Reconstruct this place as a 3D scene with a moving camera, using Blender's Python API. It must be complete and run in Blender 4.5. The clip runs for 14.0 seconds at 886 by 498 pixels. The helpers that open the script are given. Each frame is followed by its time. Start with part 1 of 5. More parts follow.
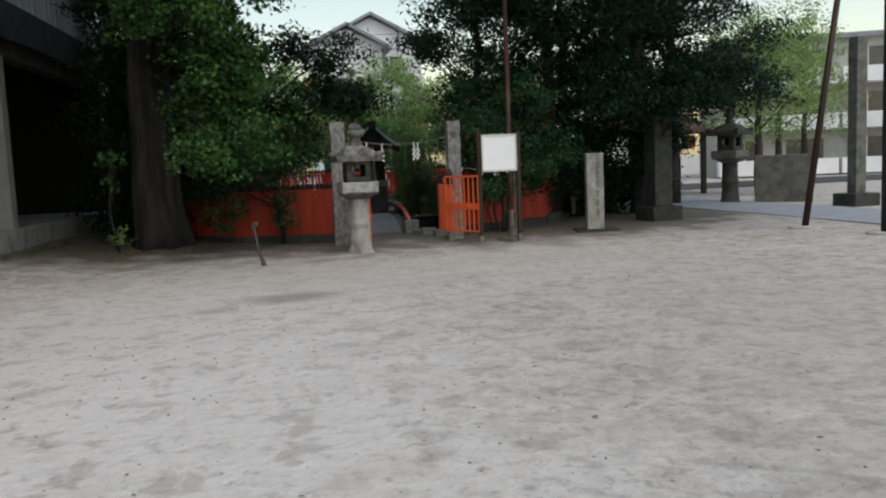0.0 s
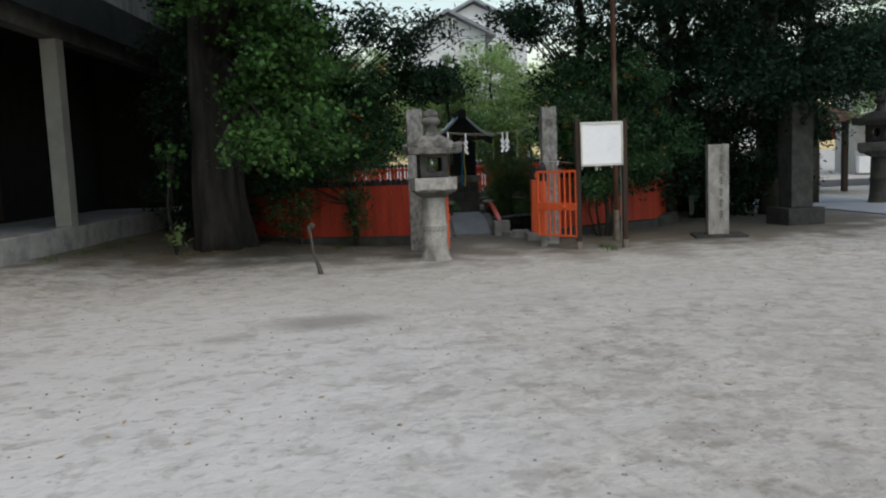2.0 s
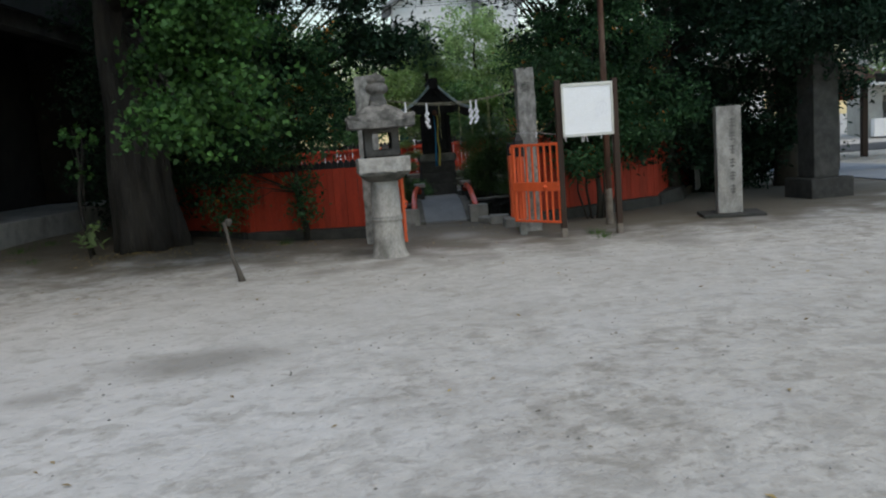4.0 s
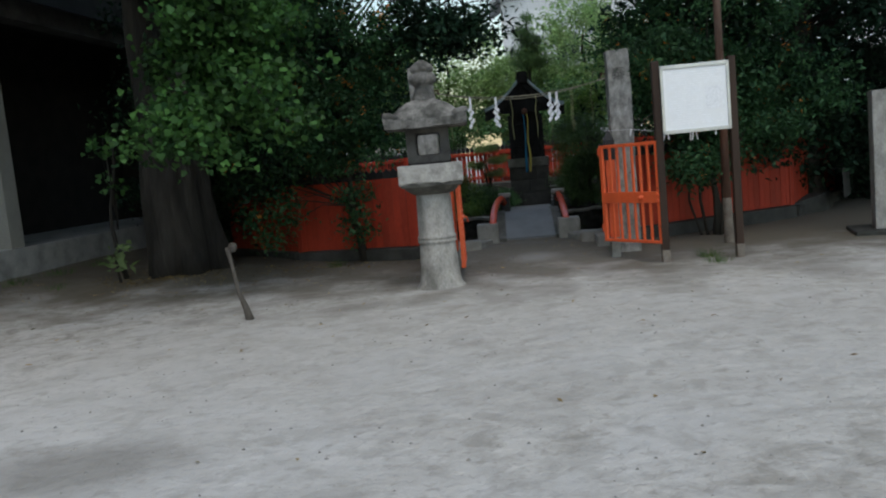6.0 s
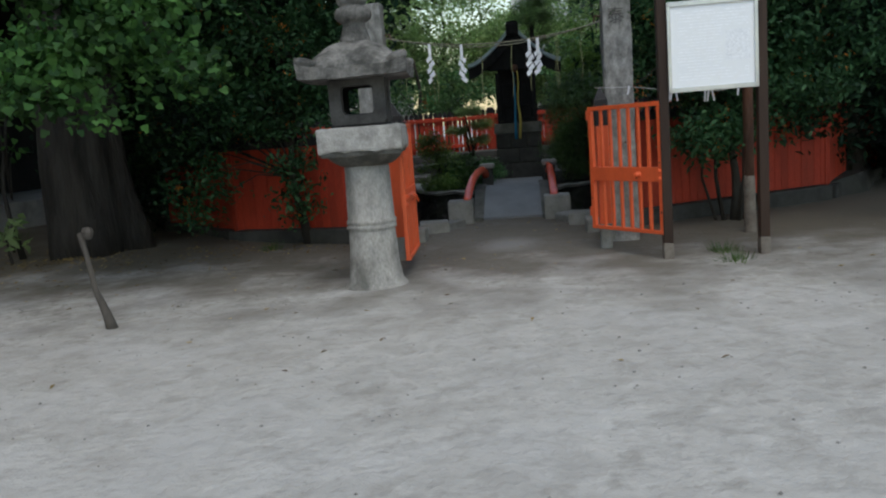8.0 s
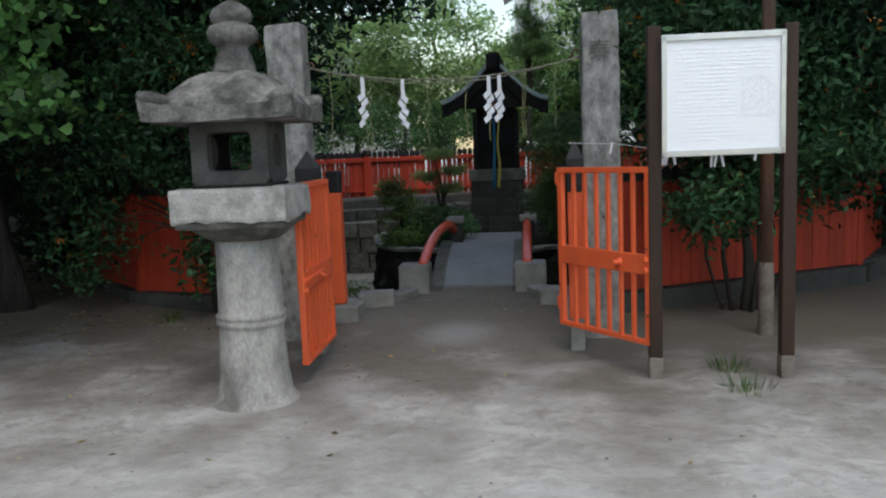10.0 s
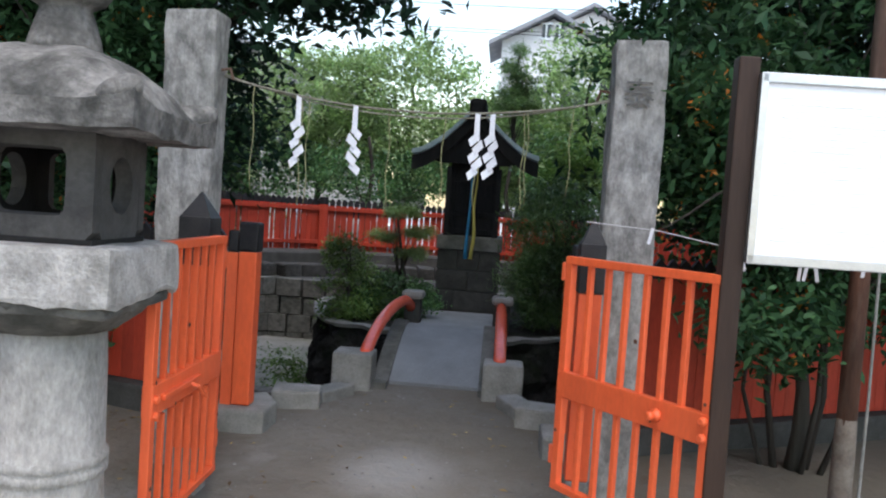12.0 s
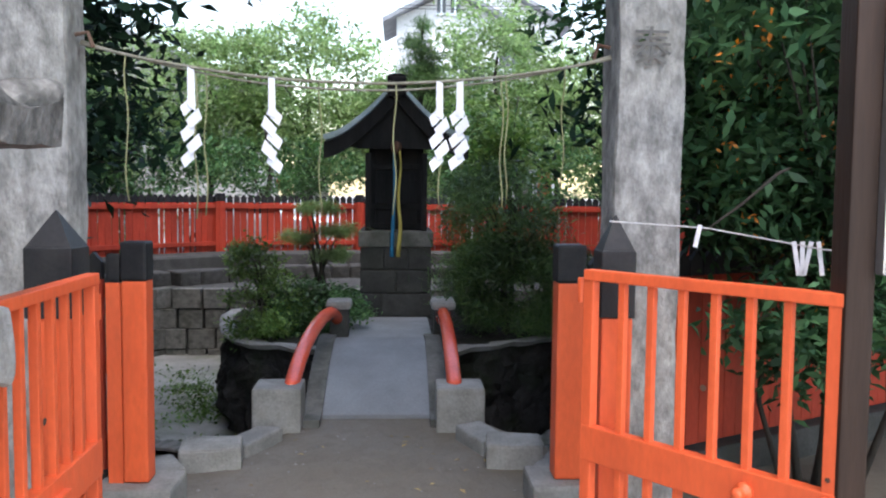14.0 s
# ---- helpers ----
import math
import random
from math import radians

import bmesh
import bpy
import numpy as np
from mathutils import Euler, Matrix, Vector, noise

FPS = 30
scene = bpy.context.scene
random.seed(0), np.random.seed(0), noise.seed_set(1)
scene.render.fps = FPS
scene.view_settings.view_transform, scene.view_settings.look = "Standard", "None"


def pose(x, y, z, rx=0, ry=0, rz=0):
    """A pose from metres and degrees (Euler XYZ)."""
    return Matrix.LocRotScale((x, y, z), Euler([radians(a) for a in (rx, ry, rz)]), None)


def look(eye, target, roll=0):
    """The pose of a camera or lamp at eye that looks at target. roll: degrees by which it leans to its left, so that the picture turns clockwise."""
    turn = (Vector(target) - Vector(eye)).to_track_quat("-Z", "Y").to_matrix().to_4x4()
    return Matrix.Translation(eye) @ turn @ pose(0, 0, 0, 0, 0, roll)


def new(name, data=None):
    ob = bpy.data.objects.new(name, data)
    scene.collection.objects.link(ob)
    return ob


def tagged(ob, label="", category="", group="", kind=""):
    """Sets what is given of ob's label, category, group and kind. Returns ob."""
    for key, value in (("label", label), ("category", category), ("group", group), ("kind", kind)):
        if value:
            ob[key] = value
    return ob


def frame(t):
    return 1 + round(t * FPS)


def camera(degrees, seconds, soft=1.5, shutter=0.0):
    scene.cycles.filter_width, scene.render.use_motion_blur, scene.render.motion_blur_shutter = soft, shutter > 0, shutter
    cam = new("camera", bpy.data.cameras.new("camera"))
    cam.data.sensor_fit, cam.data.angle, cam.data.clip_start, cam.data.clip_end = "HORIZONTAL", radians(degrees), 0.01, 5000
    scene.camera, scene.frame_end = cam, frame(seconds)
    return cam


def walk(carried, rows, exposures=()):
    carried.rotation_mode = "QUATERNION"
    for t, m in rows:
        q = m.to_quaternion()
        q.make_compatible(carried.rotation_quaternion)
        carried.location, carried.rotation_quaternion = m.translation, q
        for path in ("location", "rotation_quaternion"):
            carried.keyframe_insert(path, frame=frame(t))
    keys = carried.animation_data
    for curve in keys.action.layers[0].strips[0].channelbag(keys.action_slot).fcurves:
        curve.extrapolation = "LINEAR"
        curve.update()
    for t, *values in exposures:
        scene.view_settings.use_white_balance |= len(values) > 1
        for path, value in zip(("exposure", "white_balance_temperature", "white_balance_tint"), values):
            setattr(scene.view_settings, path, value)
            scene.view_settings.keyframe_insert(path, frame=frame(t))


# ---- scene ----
cam = camera(58.0, 14.0, soft=2.1)
PATH = [
    (0, (-2.993, -3.145, 1.619), (-2.559, -1.204, 1.41), -2.4),
    (0.5, (-2.724, -2.649, 1.606), (-2.483, -0.677, 1.371), -1.2),
    (1, (-2.521, -2.101, 1.595), (-2.294, -0.129, 1.347), -4.5),
    (1.5, (-2.292, -1.568, 1.596), (-2.145, 0.415, 1.379), -3.1),
    (2, (-2.149, -1.02, 1.584), (-1.987, 0.963, 1.372), -2.3),
    (2.5, (-1.942, -0.46, 1.568), (-1.901, 1.532, 1.398), -1.9),
    (3, (-1.76, 0.11, 1.535), (-1.639, 2.095, 1.323), -7.2),
    (3.2, (-1.661, 0.326, 1.529), (-1.485, 2.3, 1.26), -4.9),
    (5.3, (-0.555, 2.642, 1.445), (-0.618, 4.626, 1.197), -4.0),
    (5.5, (-0.454, 2.835, 1.439), (-0.614, 4.811, 1.173), -4.3),
    (6, (-0.37, 3.407, 1.409), (-0.543, 5.387, 1.185), -5.4),
    (6.5, (-0.223, 3.918, 1.409), (-0.453, 5.887, 1.151), -3.3),
    (7, (-0.101, 4.423, 1.38), (-0.325, 6.395, 1.134), -4.2),
    (7.5, (0.077, 4.975, 1.413), (-0.15, 6.939, 1.112), -3.5),
    (8, (0.147, 5.462, 1.321), (-0.069, 7.427, 1.016), -4.5),
    (8.2, (0.188, 5.702, 1.338), (0.01, 7.679, 1.095), -4.3),
    (10.3, (0.663, 7.782, 1.527), (0.406, 9.752, 1.293), -1.2),
    (10.5, (0.685, 8.067, 1.531), (0.419, 10.036, 1.305), -0.0),
    (11, (0.65, 8.563, 1.554), (0.421, 10.544, 1.401), 4.1),
    (11.5, (0.509, 8.995, 1.573), (0.406, 10.988, 1.43), 3.6),
    (12, (0.438, 9.363, 1.571), (0.298, 11.356, 1.473), 3.9),
    (12.5, (0.332, 9.66, 1.6), (0.176, 11.652, 1.523), 1.9),
    (13, (0.135, 9.939, 1.629), (0.011, 11.927, 1.451), 1.1),
    (13.5, (0.095, 10.245, 1.643), (0.013, 12.238, 1.499), 1.4),
    (14, (0.096, 10.505, 1.643), (0.209, 12.497, 1.512), 0.6),
]
walk(cam, [(t, look(eye, target, roll)) for t, eye, target, roll in PATH],
     exposures=[(0, 0.38, 7700, 11), (3.2, 0.38, 7250, 9), (5.5, 0.35, 6900, 7), (8, 0.4, 6850, 7), (10.5, 0.8, 6900, 10), (11, 0.99, 6850, 11), (12, 1.34, 6800, 14), (14, 1.88, 6800, 16)])

# ---- world and sun ----
world = bpy.data.worlds.new("world")
scene.world = world
world.use_nodes = True
wn = world.node_tree.nodes
sky = wn.new("ShaderNodeTexSky")
sky.sky_type, sky.sun_disc = "NISHITA", False
sky.sun_elevation, sky.sun_rotation = radians(66), radians(168)
sky.air_density, sky.dust_density, sky.ozone_density = 1.5, 1.2, 1.0
wn["Background"].inputs["Strength"].default_value = 0.15
world.node_tree.links.new(sky.outputs[0], wn["Background"].inputs["Color"])
sun_data = bpy.data.lights.new("sun", "SUN")
sun_data.energy, sun_data.angle, sun_data.color = 0.9, radians(50), (1.0, 0.98, 0.96)
sun = new("sun", sun_data)
sun.matrix_world = look((1.5, -7.0, 16), (0, 0, 0))


# ---- materials ----
def mat(name, a, b, scale=3.0, rough=0.8, bump=0.3, fine=40.0, stain=None, stain_scale=0.7, stain_amt=0.5, metal=0.0, stretch=(1, 1, 1), vary=0.15, spec=0.3, dist=0.01):
    """Two-scale surface: a broad mix of a and b, fine grain, an optional stain colour, relief, and a shift from piece to piece."""
    m = bpy.data.materials.new(name)
    m.use_nodes = True
    n, l = m.node_tree.nodes, m.node_tree.links
    p = n["Principled BSDF"]
    tc, oi, mp = n.new("ShaderNodeTexCoord"), n.new("ShaderNodeObjectInfo"), n.new("ShaderNodeMapping")
    mp.inputs["Scale"].default_value = stretch
    off = n.new("ShaderNodeVectorMath")
    off.operation = "SCALE"
    off.inputs[0].default_value = (37.0, 17.0, 71.0)
    l.new(oi.outputs["Random"], off.inputs["Scale"])
    l.new(tc.outputs["Object"], mp.inputs["Vector"])
    l.new(off.outputs[0], mp.inputs["Location"])

    def noise_tex(s, detail, roughness=0.6):
        t = n.new("ShaderNodeTexNoise")
        t.inputs["Scale"].default_value, t.inputs["Detail"].default_value, t.inputs["Roughness"].default_value = s, detail, roughness
        l.new(mp.outputs[0], t.inputs["Vector"])
        return t

    def mix(fac, c1, c2, blend="MIX"):
        x = n.new("ShaderNodeMix")
        x.data_type, x.blend_type = "RGBA", blend
        for sock, val in ((x.inputs[0], fac), (x.inputs[6], c1), (x.inputs[7], c2)):
            if isinstance(val, bpy.types.NodeSocket):
                l.new(val, sock)
            elif isinstance(val, (int, float)):
                sock.default_value = val
            else:
                sock.default_value = (*val, 1)
        return x.outputs[2]

    def ramp(val, lo, hi):
        r = n.new("ShaderNodeMapRange")
        r.inputs[1].default_value, r.inputs[2].default_value = lo, hi
        l.new(val, r.inputs[0])
        return r.outputs[0]

    big, small = noise_tex(scale, 5), noise_tex(fine, 4)
    col = mix(ramp(big.outputs["Fac"], 0.35, 0.65), a, b)
    grain = n.new("ShaderNodeMapRange")
    grain.inputs[1].default_value, grain.inputs[2].default_value, grain.inputs[3].default_value, grain.inputs[4].default_value = 0.3, 0.7, 1 - vary, 1 + vary
    l.new(small.outputs["Fac"], grain.inputs[0])
    hsv = n.new("ShaderNodeHueSaturation")
    l.new(grain.outputs[0], hsv.inputs["Value"])
    l.new(col, hsv.inputs["Color"])
    col = hsv.outputs[0]
    if stain:
        st = noise_tex(stain_scale, 6, 0.65)
        f = ramp(st.outputs["Fac"], 0.48, 0.68)
        mul = n.new("ShaderNodeMath")
        mul.operation = "MULTIPLY"
        mul.inputs[1].default_value = stain_amt
        l.new(f, mul.inputs[0])
        col = mix(mul.outputs[0], col, stain)
    each = n.new("ShaderNodeMapRange")
    each.inputs[3].default_value, each.inputs[4].default_value = 1 - vary * 0.6, 1 + vary * 0.6
    l.new(oi.outputs["Random"], each.inputs[0])
    hs2 = n.new("ShaderNodeHueSaturation")
    l.new(each.outputs[0], hs2.inputs["Value"])
    l.new(col, hs2.inputs["Color"])
    l.new(hs2.outputs[0], p.inputs["Base Color"])
    rr = n.new("ShaderNodeMapRange")
    rr.inputs[3].default_value, rr.inputs[4].default_value = max(0.02, rough - 0.12), min(1, rough + 0.1)
    l.new(big.outputs["Fac"], rr.inputs[0])
    l.new(rr.outputs[0], p.inputs["Roughness"])
    p.inputs["Metallic"].default_value = metal
    p.inputs["Specular IOR Level"].default_value = spec
    if bump:
        bp = n.new("ShaderNodeBump")
        bp.inputs["Strength"].default_value, bp.inputs["Distance"].default_value = bump, dist
        ad = n.new("ShaderNodeMath")
        l.new(big.outputs["Fac"], ad.inputs[0])
        l.new(small.outputs["Fac"], ad.inputs[1])
        l.new(ad.outputs[0], bp.inputs["Height"])
        l.new(bp.outputs[0], p.inputs["Normal"])
    return m


def leaf_mat(name, dark, light, trans=0.35, rough=0.45, spec=0.4):
    m = bpy.data.materials.new(name)
    m.use_nodes = True
    n, l = m.node_tree.nodes, m.node_tree.links
    p, out = n["Principled BSDF"], n["Material Output"]
    geo = n.new("ShaderNodeNewGeometry")
    r = n.new("ShaderNodeValToRGB")
    r.color_ramp.elements[0].color, r.color_ramp.elements[1].color = (*dark, 1), (*light, 1)
    l.new(geo.outputs["Random Per Island"], r.inputs[0])
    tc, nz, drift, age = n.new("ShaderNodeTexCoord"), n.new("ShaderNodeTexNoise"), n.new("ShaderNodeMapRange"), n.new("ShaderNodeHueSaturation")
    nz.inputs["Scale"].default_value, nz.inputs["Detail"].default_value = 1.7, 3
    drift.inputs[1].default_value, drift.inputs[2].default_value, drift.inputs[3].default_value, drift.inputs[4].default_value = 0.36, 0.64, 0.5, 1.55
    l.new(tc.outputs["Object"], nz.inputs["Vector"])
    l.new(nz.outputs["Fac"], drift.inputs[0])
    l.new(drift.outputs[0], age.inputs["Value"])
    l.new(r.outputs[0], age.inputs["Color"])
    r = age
    l.new(r.outputs[0], p.inputs["Base Color"])
    p.inputs["Roughness"].default_value = rough
    p.inputs["Specular IOR Level"].default_value = spec
    t = n.new("ShaderNodeBsdfTranslucent")
    hs = n.new("ShaderNodeHueSaturation")
    hs.inputs["Value"].default_value, hs.inputs["Saturation"].default_value = 1.3, 1.1
    l.new(r.outputs[0], hs.inputs["Color"])
    l.new(hs.outputs[0], t.inputs["Color"])
    mx = n.new("ShaderNodeMixShader")
    mx.inputs[0].default_value = trans
    l.new(p.outputs[0], mx.inputs[1])
    l.new(t.outputs[0], mx.inputs[2])
    l.new(mx.outputs[0], out.inputs["Surface"])
    return m


M_stone = mat("lantern_stone", (0.27, 0.258, 0.24), (0.095, 0.092, 0.086), 7, 0.92, 1.0, 45, (0.045, 0.045, 0.04), 4.5, 0.95, vary=0.26)
# stained stone whose dark base colour also carries the underside's shade
M_underside = mat("stained_shaded_underside", (0.14, 0.135, 0.12), (0.075, 0.073, 0.066), 6, 0.92, 0.8, 50, (0.04, 0.042, 0.034), 3, 0.6)
M_shaft = mat("lantern_shaft_stone", (0.42, 0.4, 0.37), (0.25, 0.24, 0.22), 7, 0.92, 0.9, 55, (0.1, 0.098, 0.085), 4.0, 0.7, stretch=(1, 1, 0.5), vary=0.2)
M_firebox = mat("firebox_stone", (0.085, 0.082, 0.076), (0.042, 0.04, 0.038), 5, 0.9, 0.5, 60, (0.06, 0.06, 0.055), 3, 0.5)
M_horn = mat("pale_horn_granite", (0.55, 0.53, 0.5), (0.42, 0.4, 0.375), 8, 0.92, 0.8, 60, (0.3, 0.285, 0.26), 5, 0.5)
# near-black stone for the fire box's floor and inner faces
M_firebox_inner = mat("black_inner_stone", (0.012, 0.011, 0.01), (0.02, 0.019, 0.018), 6, 0.95, 0.4, 50)
M_stone_pale = mat("pale_stone", (0.48, 0.462, 0.435), (0.33, 0.318, 0.295), 7, 0.92, 0.9, 60, (0.16, 0.155, 0.14), 3.5, 0.65, vary=0.14)
M_stone_dark = mat("dark_stone", (0.07, 0.068, 0.063), (0.04, 0.04, 0.037), 5, 0.9, 0.5, 50, (0.03, 0.035, 0.025), 2, 0.5)
M_pillar = mat("pillar_stone", (0.36, 0.35, 0.33), (0.15, 0.146, 0.138), 14, 0.92, 0.8, 60, (0.15, 0.15, 0.13), 2.5, 0.5, stretch=(1, 1, 0.6))
M_wallstone = mat("wall_stone", (0.17, 0.165, 0.15), (0.11, 0.11, 0.1), 4, 0.9, 0.7, 40, (0.05, 0.06, 0.04), 2, 0.6)
M_concrete = mat("concrete", (0.44, 0.43, 0.41), (0.35, 0.345, 0.33), 3, 0.9, 0.3, 80, (0.13, 0.13, 0.12), 1.5, 0.5)
M_curb = mat("curb_concrete", (0.29, 0.285, 0.265), (0.2, 0.197, 0.183), 4, 0.92, 0.5, 60, (0.12, 0.12, 0.1), 2.5, 0.6)
M_deck = mat("deck_concrete", (0.23, 0.245, 0.255), (0.185, 0.195, 0.205), 2.5, 0.8, 0.2, 90, (0.2, 0.2, 0.2), 1.5, 0.4)
M_landing = mat("landing_stone", (0.25, 0.267, 0.277), (0.2, 0.21, 0.218), 3, 0.85, 0.3, 70, (0.18, 0.18, 0.17), 2, 0.5)
M_red = mat("vermilion_paint", (0.84, 0.135, 0.042), (0.76, 0.115, 0.036), 3, 0.5, 0.15, 50, (0.42, 0.07, 0.03), 2.2, 0.3, stretch=(1, 1, 0.35), vary=0.07, spec=0.45)
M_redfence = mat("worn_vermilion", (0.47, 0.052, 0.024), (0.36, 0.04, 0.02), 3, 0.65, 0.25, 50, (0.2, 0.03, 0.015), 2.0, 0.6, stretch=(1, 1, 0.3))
M_redrail = mat("glossy_red_rail", (0.74, 0.11, 0.055), (0.66, 0.09, 0.045), 4, 0.2, 0.05, 60, (0.4, 0.06, 0.04), 3, 0.3, spec=0.6)
M_black = mat("black_paint", (0.012, 0.012, 0.014), (0.02, 0.02, 0.022), 6, 0.55, 0.15, 70, (0.045, 0.044, 0.04), 3, 0.4)
M_post = mat("brown_post", (0.042, 0.022, 0.014), (0.026, 0.014, 0.009), 8, 0.6, 0.25, 60, (0.07, 0.048, 0.034), 3, 0.3, stretch=(1, 1, 0.1))
M_alu = mat("aluminium", (0.6, 0.61, 0.62), (0.5, 0.51, 0.52), 6, 0.32, 0.05, 90, metal=0.9, vary=0.05)
M_paper = mat("white_panel", (0.9, 0.91, 0.93), (0.87, 0.88, 0.9), 2, 0.25, 0.0, 60, vary=0.02, spec=0.5)
M_ink = mat("grey_ink", (0.83, 0.84, 0.87), (0.88, 0.89, 0.92), 30, 0.6, 0, 90)
M_white = mat("white_paper", (0.7, 0.71, 0.74), (0.62, 0.63, 0.67), 6, 0.7, 0.1, 60, vary=0.05)
M_string = mat("grey_string", (0.5, 0.5, 0.5), (0.42, 0.42, 0.43), 10, 0.9, 0.2, 90)
M_carved = mat("carved_shadow_stone", (0.15, 0.146, 0.138), (0.1, 0.098, 0.093), 12, 0.95, 0.4, 60)
M_rope = mat("straw_rope", (0.25, 0.24, 0.19), (0.18, 0.17, 0.13), 20, 0.9, 0.5, 90)
M_cord = mat("yellow_green_cord", (0.27, 0.28, 0.14), (0.2, 0.2, 0.11), 10, 0.9, 0.3, 90)
M_bark = mat("ginkgo_bark", (0.046, 0.041, 0.036), (0.02, 0.018, 0.016), 6, 0.95, 1.0, 30, (0.13, 0.12, 0.105), 2, 0.35, stretch=(1, 1, 0.15), dist=0.04)
M_stake = mat("bleached_wood", (0.1, 0.088, 0.075), (0.055, 0.048, 0.042), 9, 0.95, 0.9, 40, (0.09, 0.08, 0.07), 5, 0.5, stretch=(1, 1, 0.3))
M_bark_dark = mat("dark_bark", (0.045, 0.038, 0.031), (0.026, 0.022, 0.018), 6, 0.95, 0.8, 40, (0.12, 0.12, 0.1), 3, 0.4, stretch=(1, 1, 0.2), dist=0.02)
M_rust = mat("rusty_pole", (0.125, 0.056, 0.034), (0.06, 0.031, 0.022), 6, 0.8, 0.5, 60, (0.24, 0.19, 0.15), 2.5, 0.5, stretch=(1, 1, 0.2))
M_pale_end = mat("pale_grey_end", (0.2, 0.17, 0.14), (0.12, 0.095, 0.075), 7, 0.9, 0.4, 60, (0.3, 0.28, 0.25), 3, 0.5)
M_wood = mat("weathered_dark_wood", (0.02, 0.02, 0.021), (0.012, 0.012, 0.013), 8, 0.8, 0.4, 50, (0.04, 0.037, 0.033), 3, 0.4, stretch=(1, 1, 0.2), spec=0.2)
M_copper = mat("verdigris_copper", (0.36, 0.46, 0.5), (0.22, 0.3, 0.34), 5, 0.5, 0.3, 50, (0.3, 0.38, 0.38), 3, 0.5)
M_plaster = mat("grey_plaster", (0.4, 0.39, 0.35), (0.34, 0.33, 0.3), 2, 0.85, 0.15, 60, (0.28, 0.27, 0.25), 1, 0.4)
# darker copy of the plaster, standing for its shaded side
M_plaster_shaded = mat("shaded_plaster", (0.15, 0.147, 0.14), (0.1, 0.098, 0.094), 2, 0.9, 0.2, 50, (0.05, 0.05, 0.048), 1, 0.5)
M_cladding = mat("pale_metal_cladding", (0.5, 0.56, 0.62), (0.42, 0.48, 0.55), 2, 0.5, 0.1, 60, (0.25, 0.28, 0.32), 0.8, 0.5, stretch=(1, 1, 0.15))
# near-black colour that holds the porch's deep shade
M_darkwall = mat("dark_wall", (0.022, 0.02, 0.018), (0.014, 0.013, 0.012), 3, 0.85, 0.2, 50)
M_fascia = mat("slate_fascia", (0.04, 0.045, 0.05), (0.026, 0.03, 0.034), 2, 0.6, 0.15, 60)
M_louver = mat("brown_louver", (0.07, 0.045, 0.033), (0.05, 0.033, 0.025), 5, 0.6, 0.2, 60)
M_housewall = mat("white_house_wall", (0.8, 0.8, 0.79), (0.74, 0.74, 0.74), 1, 0.8, 0.1, 30)
M_roof = mat("grey_roof_tile", (0.3, 0.31, 0.33), (0.24, 0.25, 0.27), 3, 0.7, 0.3, 30)
M_window = mat("window_glass", (0.03, 0.035, 0.04), (0.05, 0.055, 0.06), 2, 0.08, 0, 30, spec=0.7)
M_rock = mat("island_rock", (0.045, 0.042, 0.04), (0.018, 0.017, 0.016), 4, 0.85, 1.0, 20, (0.03, 0.042, 0.018), 2, 0.5, dist=0.05, spec=0.1)
M_soil = mat("soil", (0.09, 0.075, 0.055), (0.06, 0.05, 0.036), 3, 0.95, 0.8, 30, (0.07, 0.085, 0.03), 1.5, 0.5, dist=0.03)
M_carwhite = mat("car_paint", (0.75, 0.77, 0.8), (0.72, 0.74, 0.77), 1, 0.2, 0, 30, vary=0.02, spec=0.6)
M_rubber = mat("tyre_rubber", (0.02, 0.02, 0.02), (0.03, 0.03, 0.03), 8, 0.8, 0.1, 60)
M_blue = mat("blue_cloth", (0.02, 0.2, 0.36), (0.02, 0.16, 0.3), 8, 0.8, 0.2, 80)
M_yellow = mat("yellow_cloth", (0.55, 0.46, 0.12), (0.48, 0.4, 0.1), 8, 0.8, 0.2, 80)
M_teal = mat("teal_paint", (0.1, 0.3, 0.3), (0.08, 0.25, 0.25), 3, 0.5, 0.1, 40)
M_flowerpaint = mat("orange_paint", (0.75, 0.24, 0.1), (0.65, 0.18, 0.08), 3, 0.5, 0.1, 40)
M_asphalt = mat("path_paving", (0.3, 0.33, 0.37), (0.26, 0.285, 0.32), 2, 0.85, 0.3, 60, (0.2, 0.21, 0.22), 0.8, 0.4)
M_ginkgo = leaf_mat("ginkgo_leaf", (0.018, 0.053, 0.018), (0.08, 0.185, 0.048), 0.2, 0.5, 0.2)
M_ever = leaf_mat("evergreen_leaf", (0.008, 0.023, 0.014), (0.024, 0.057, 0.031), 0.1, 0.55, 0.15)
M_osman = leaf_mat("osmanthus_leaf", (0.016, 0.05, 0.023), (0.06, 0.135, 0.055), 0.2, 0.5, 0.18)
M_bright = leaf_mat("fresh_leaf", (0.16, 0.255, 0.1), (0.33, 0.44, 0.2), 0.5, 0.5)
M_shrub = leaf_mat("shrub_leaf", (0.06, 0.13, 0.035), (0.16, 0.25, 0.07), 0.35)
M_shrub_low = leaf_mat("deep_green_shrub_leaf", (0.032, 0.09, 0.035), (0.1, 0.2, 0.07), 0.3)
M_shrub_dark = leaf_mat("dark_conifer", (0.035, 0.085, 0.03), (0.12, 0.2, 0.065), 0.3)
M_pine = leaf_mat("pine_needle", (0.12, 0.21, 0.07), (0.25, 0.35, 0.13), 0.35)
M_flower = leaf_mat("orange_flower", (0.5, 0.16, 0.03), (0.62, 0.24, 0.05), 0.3)
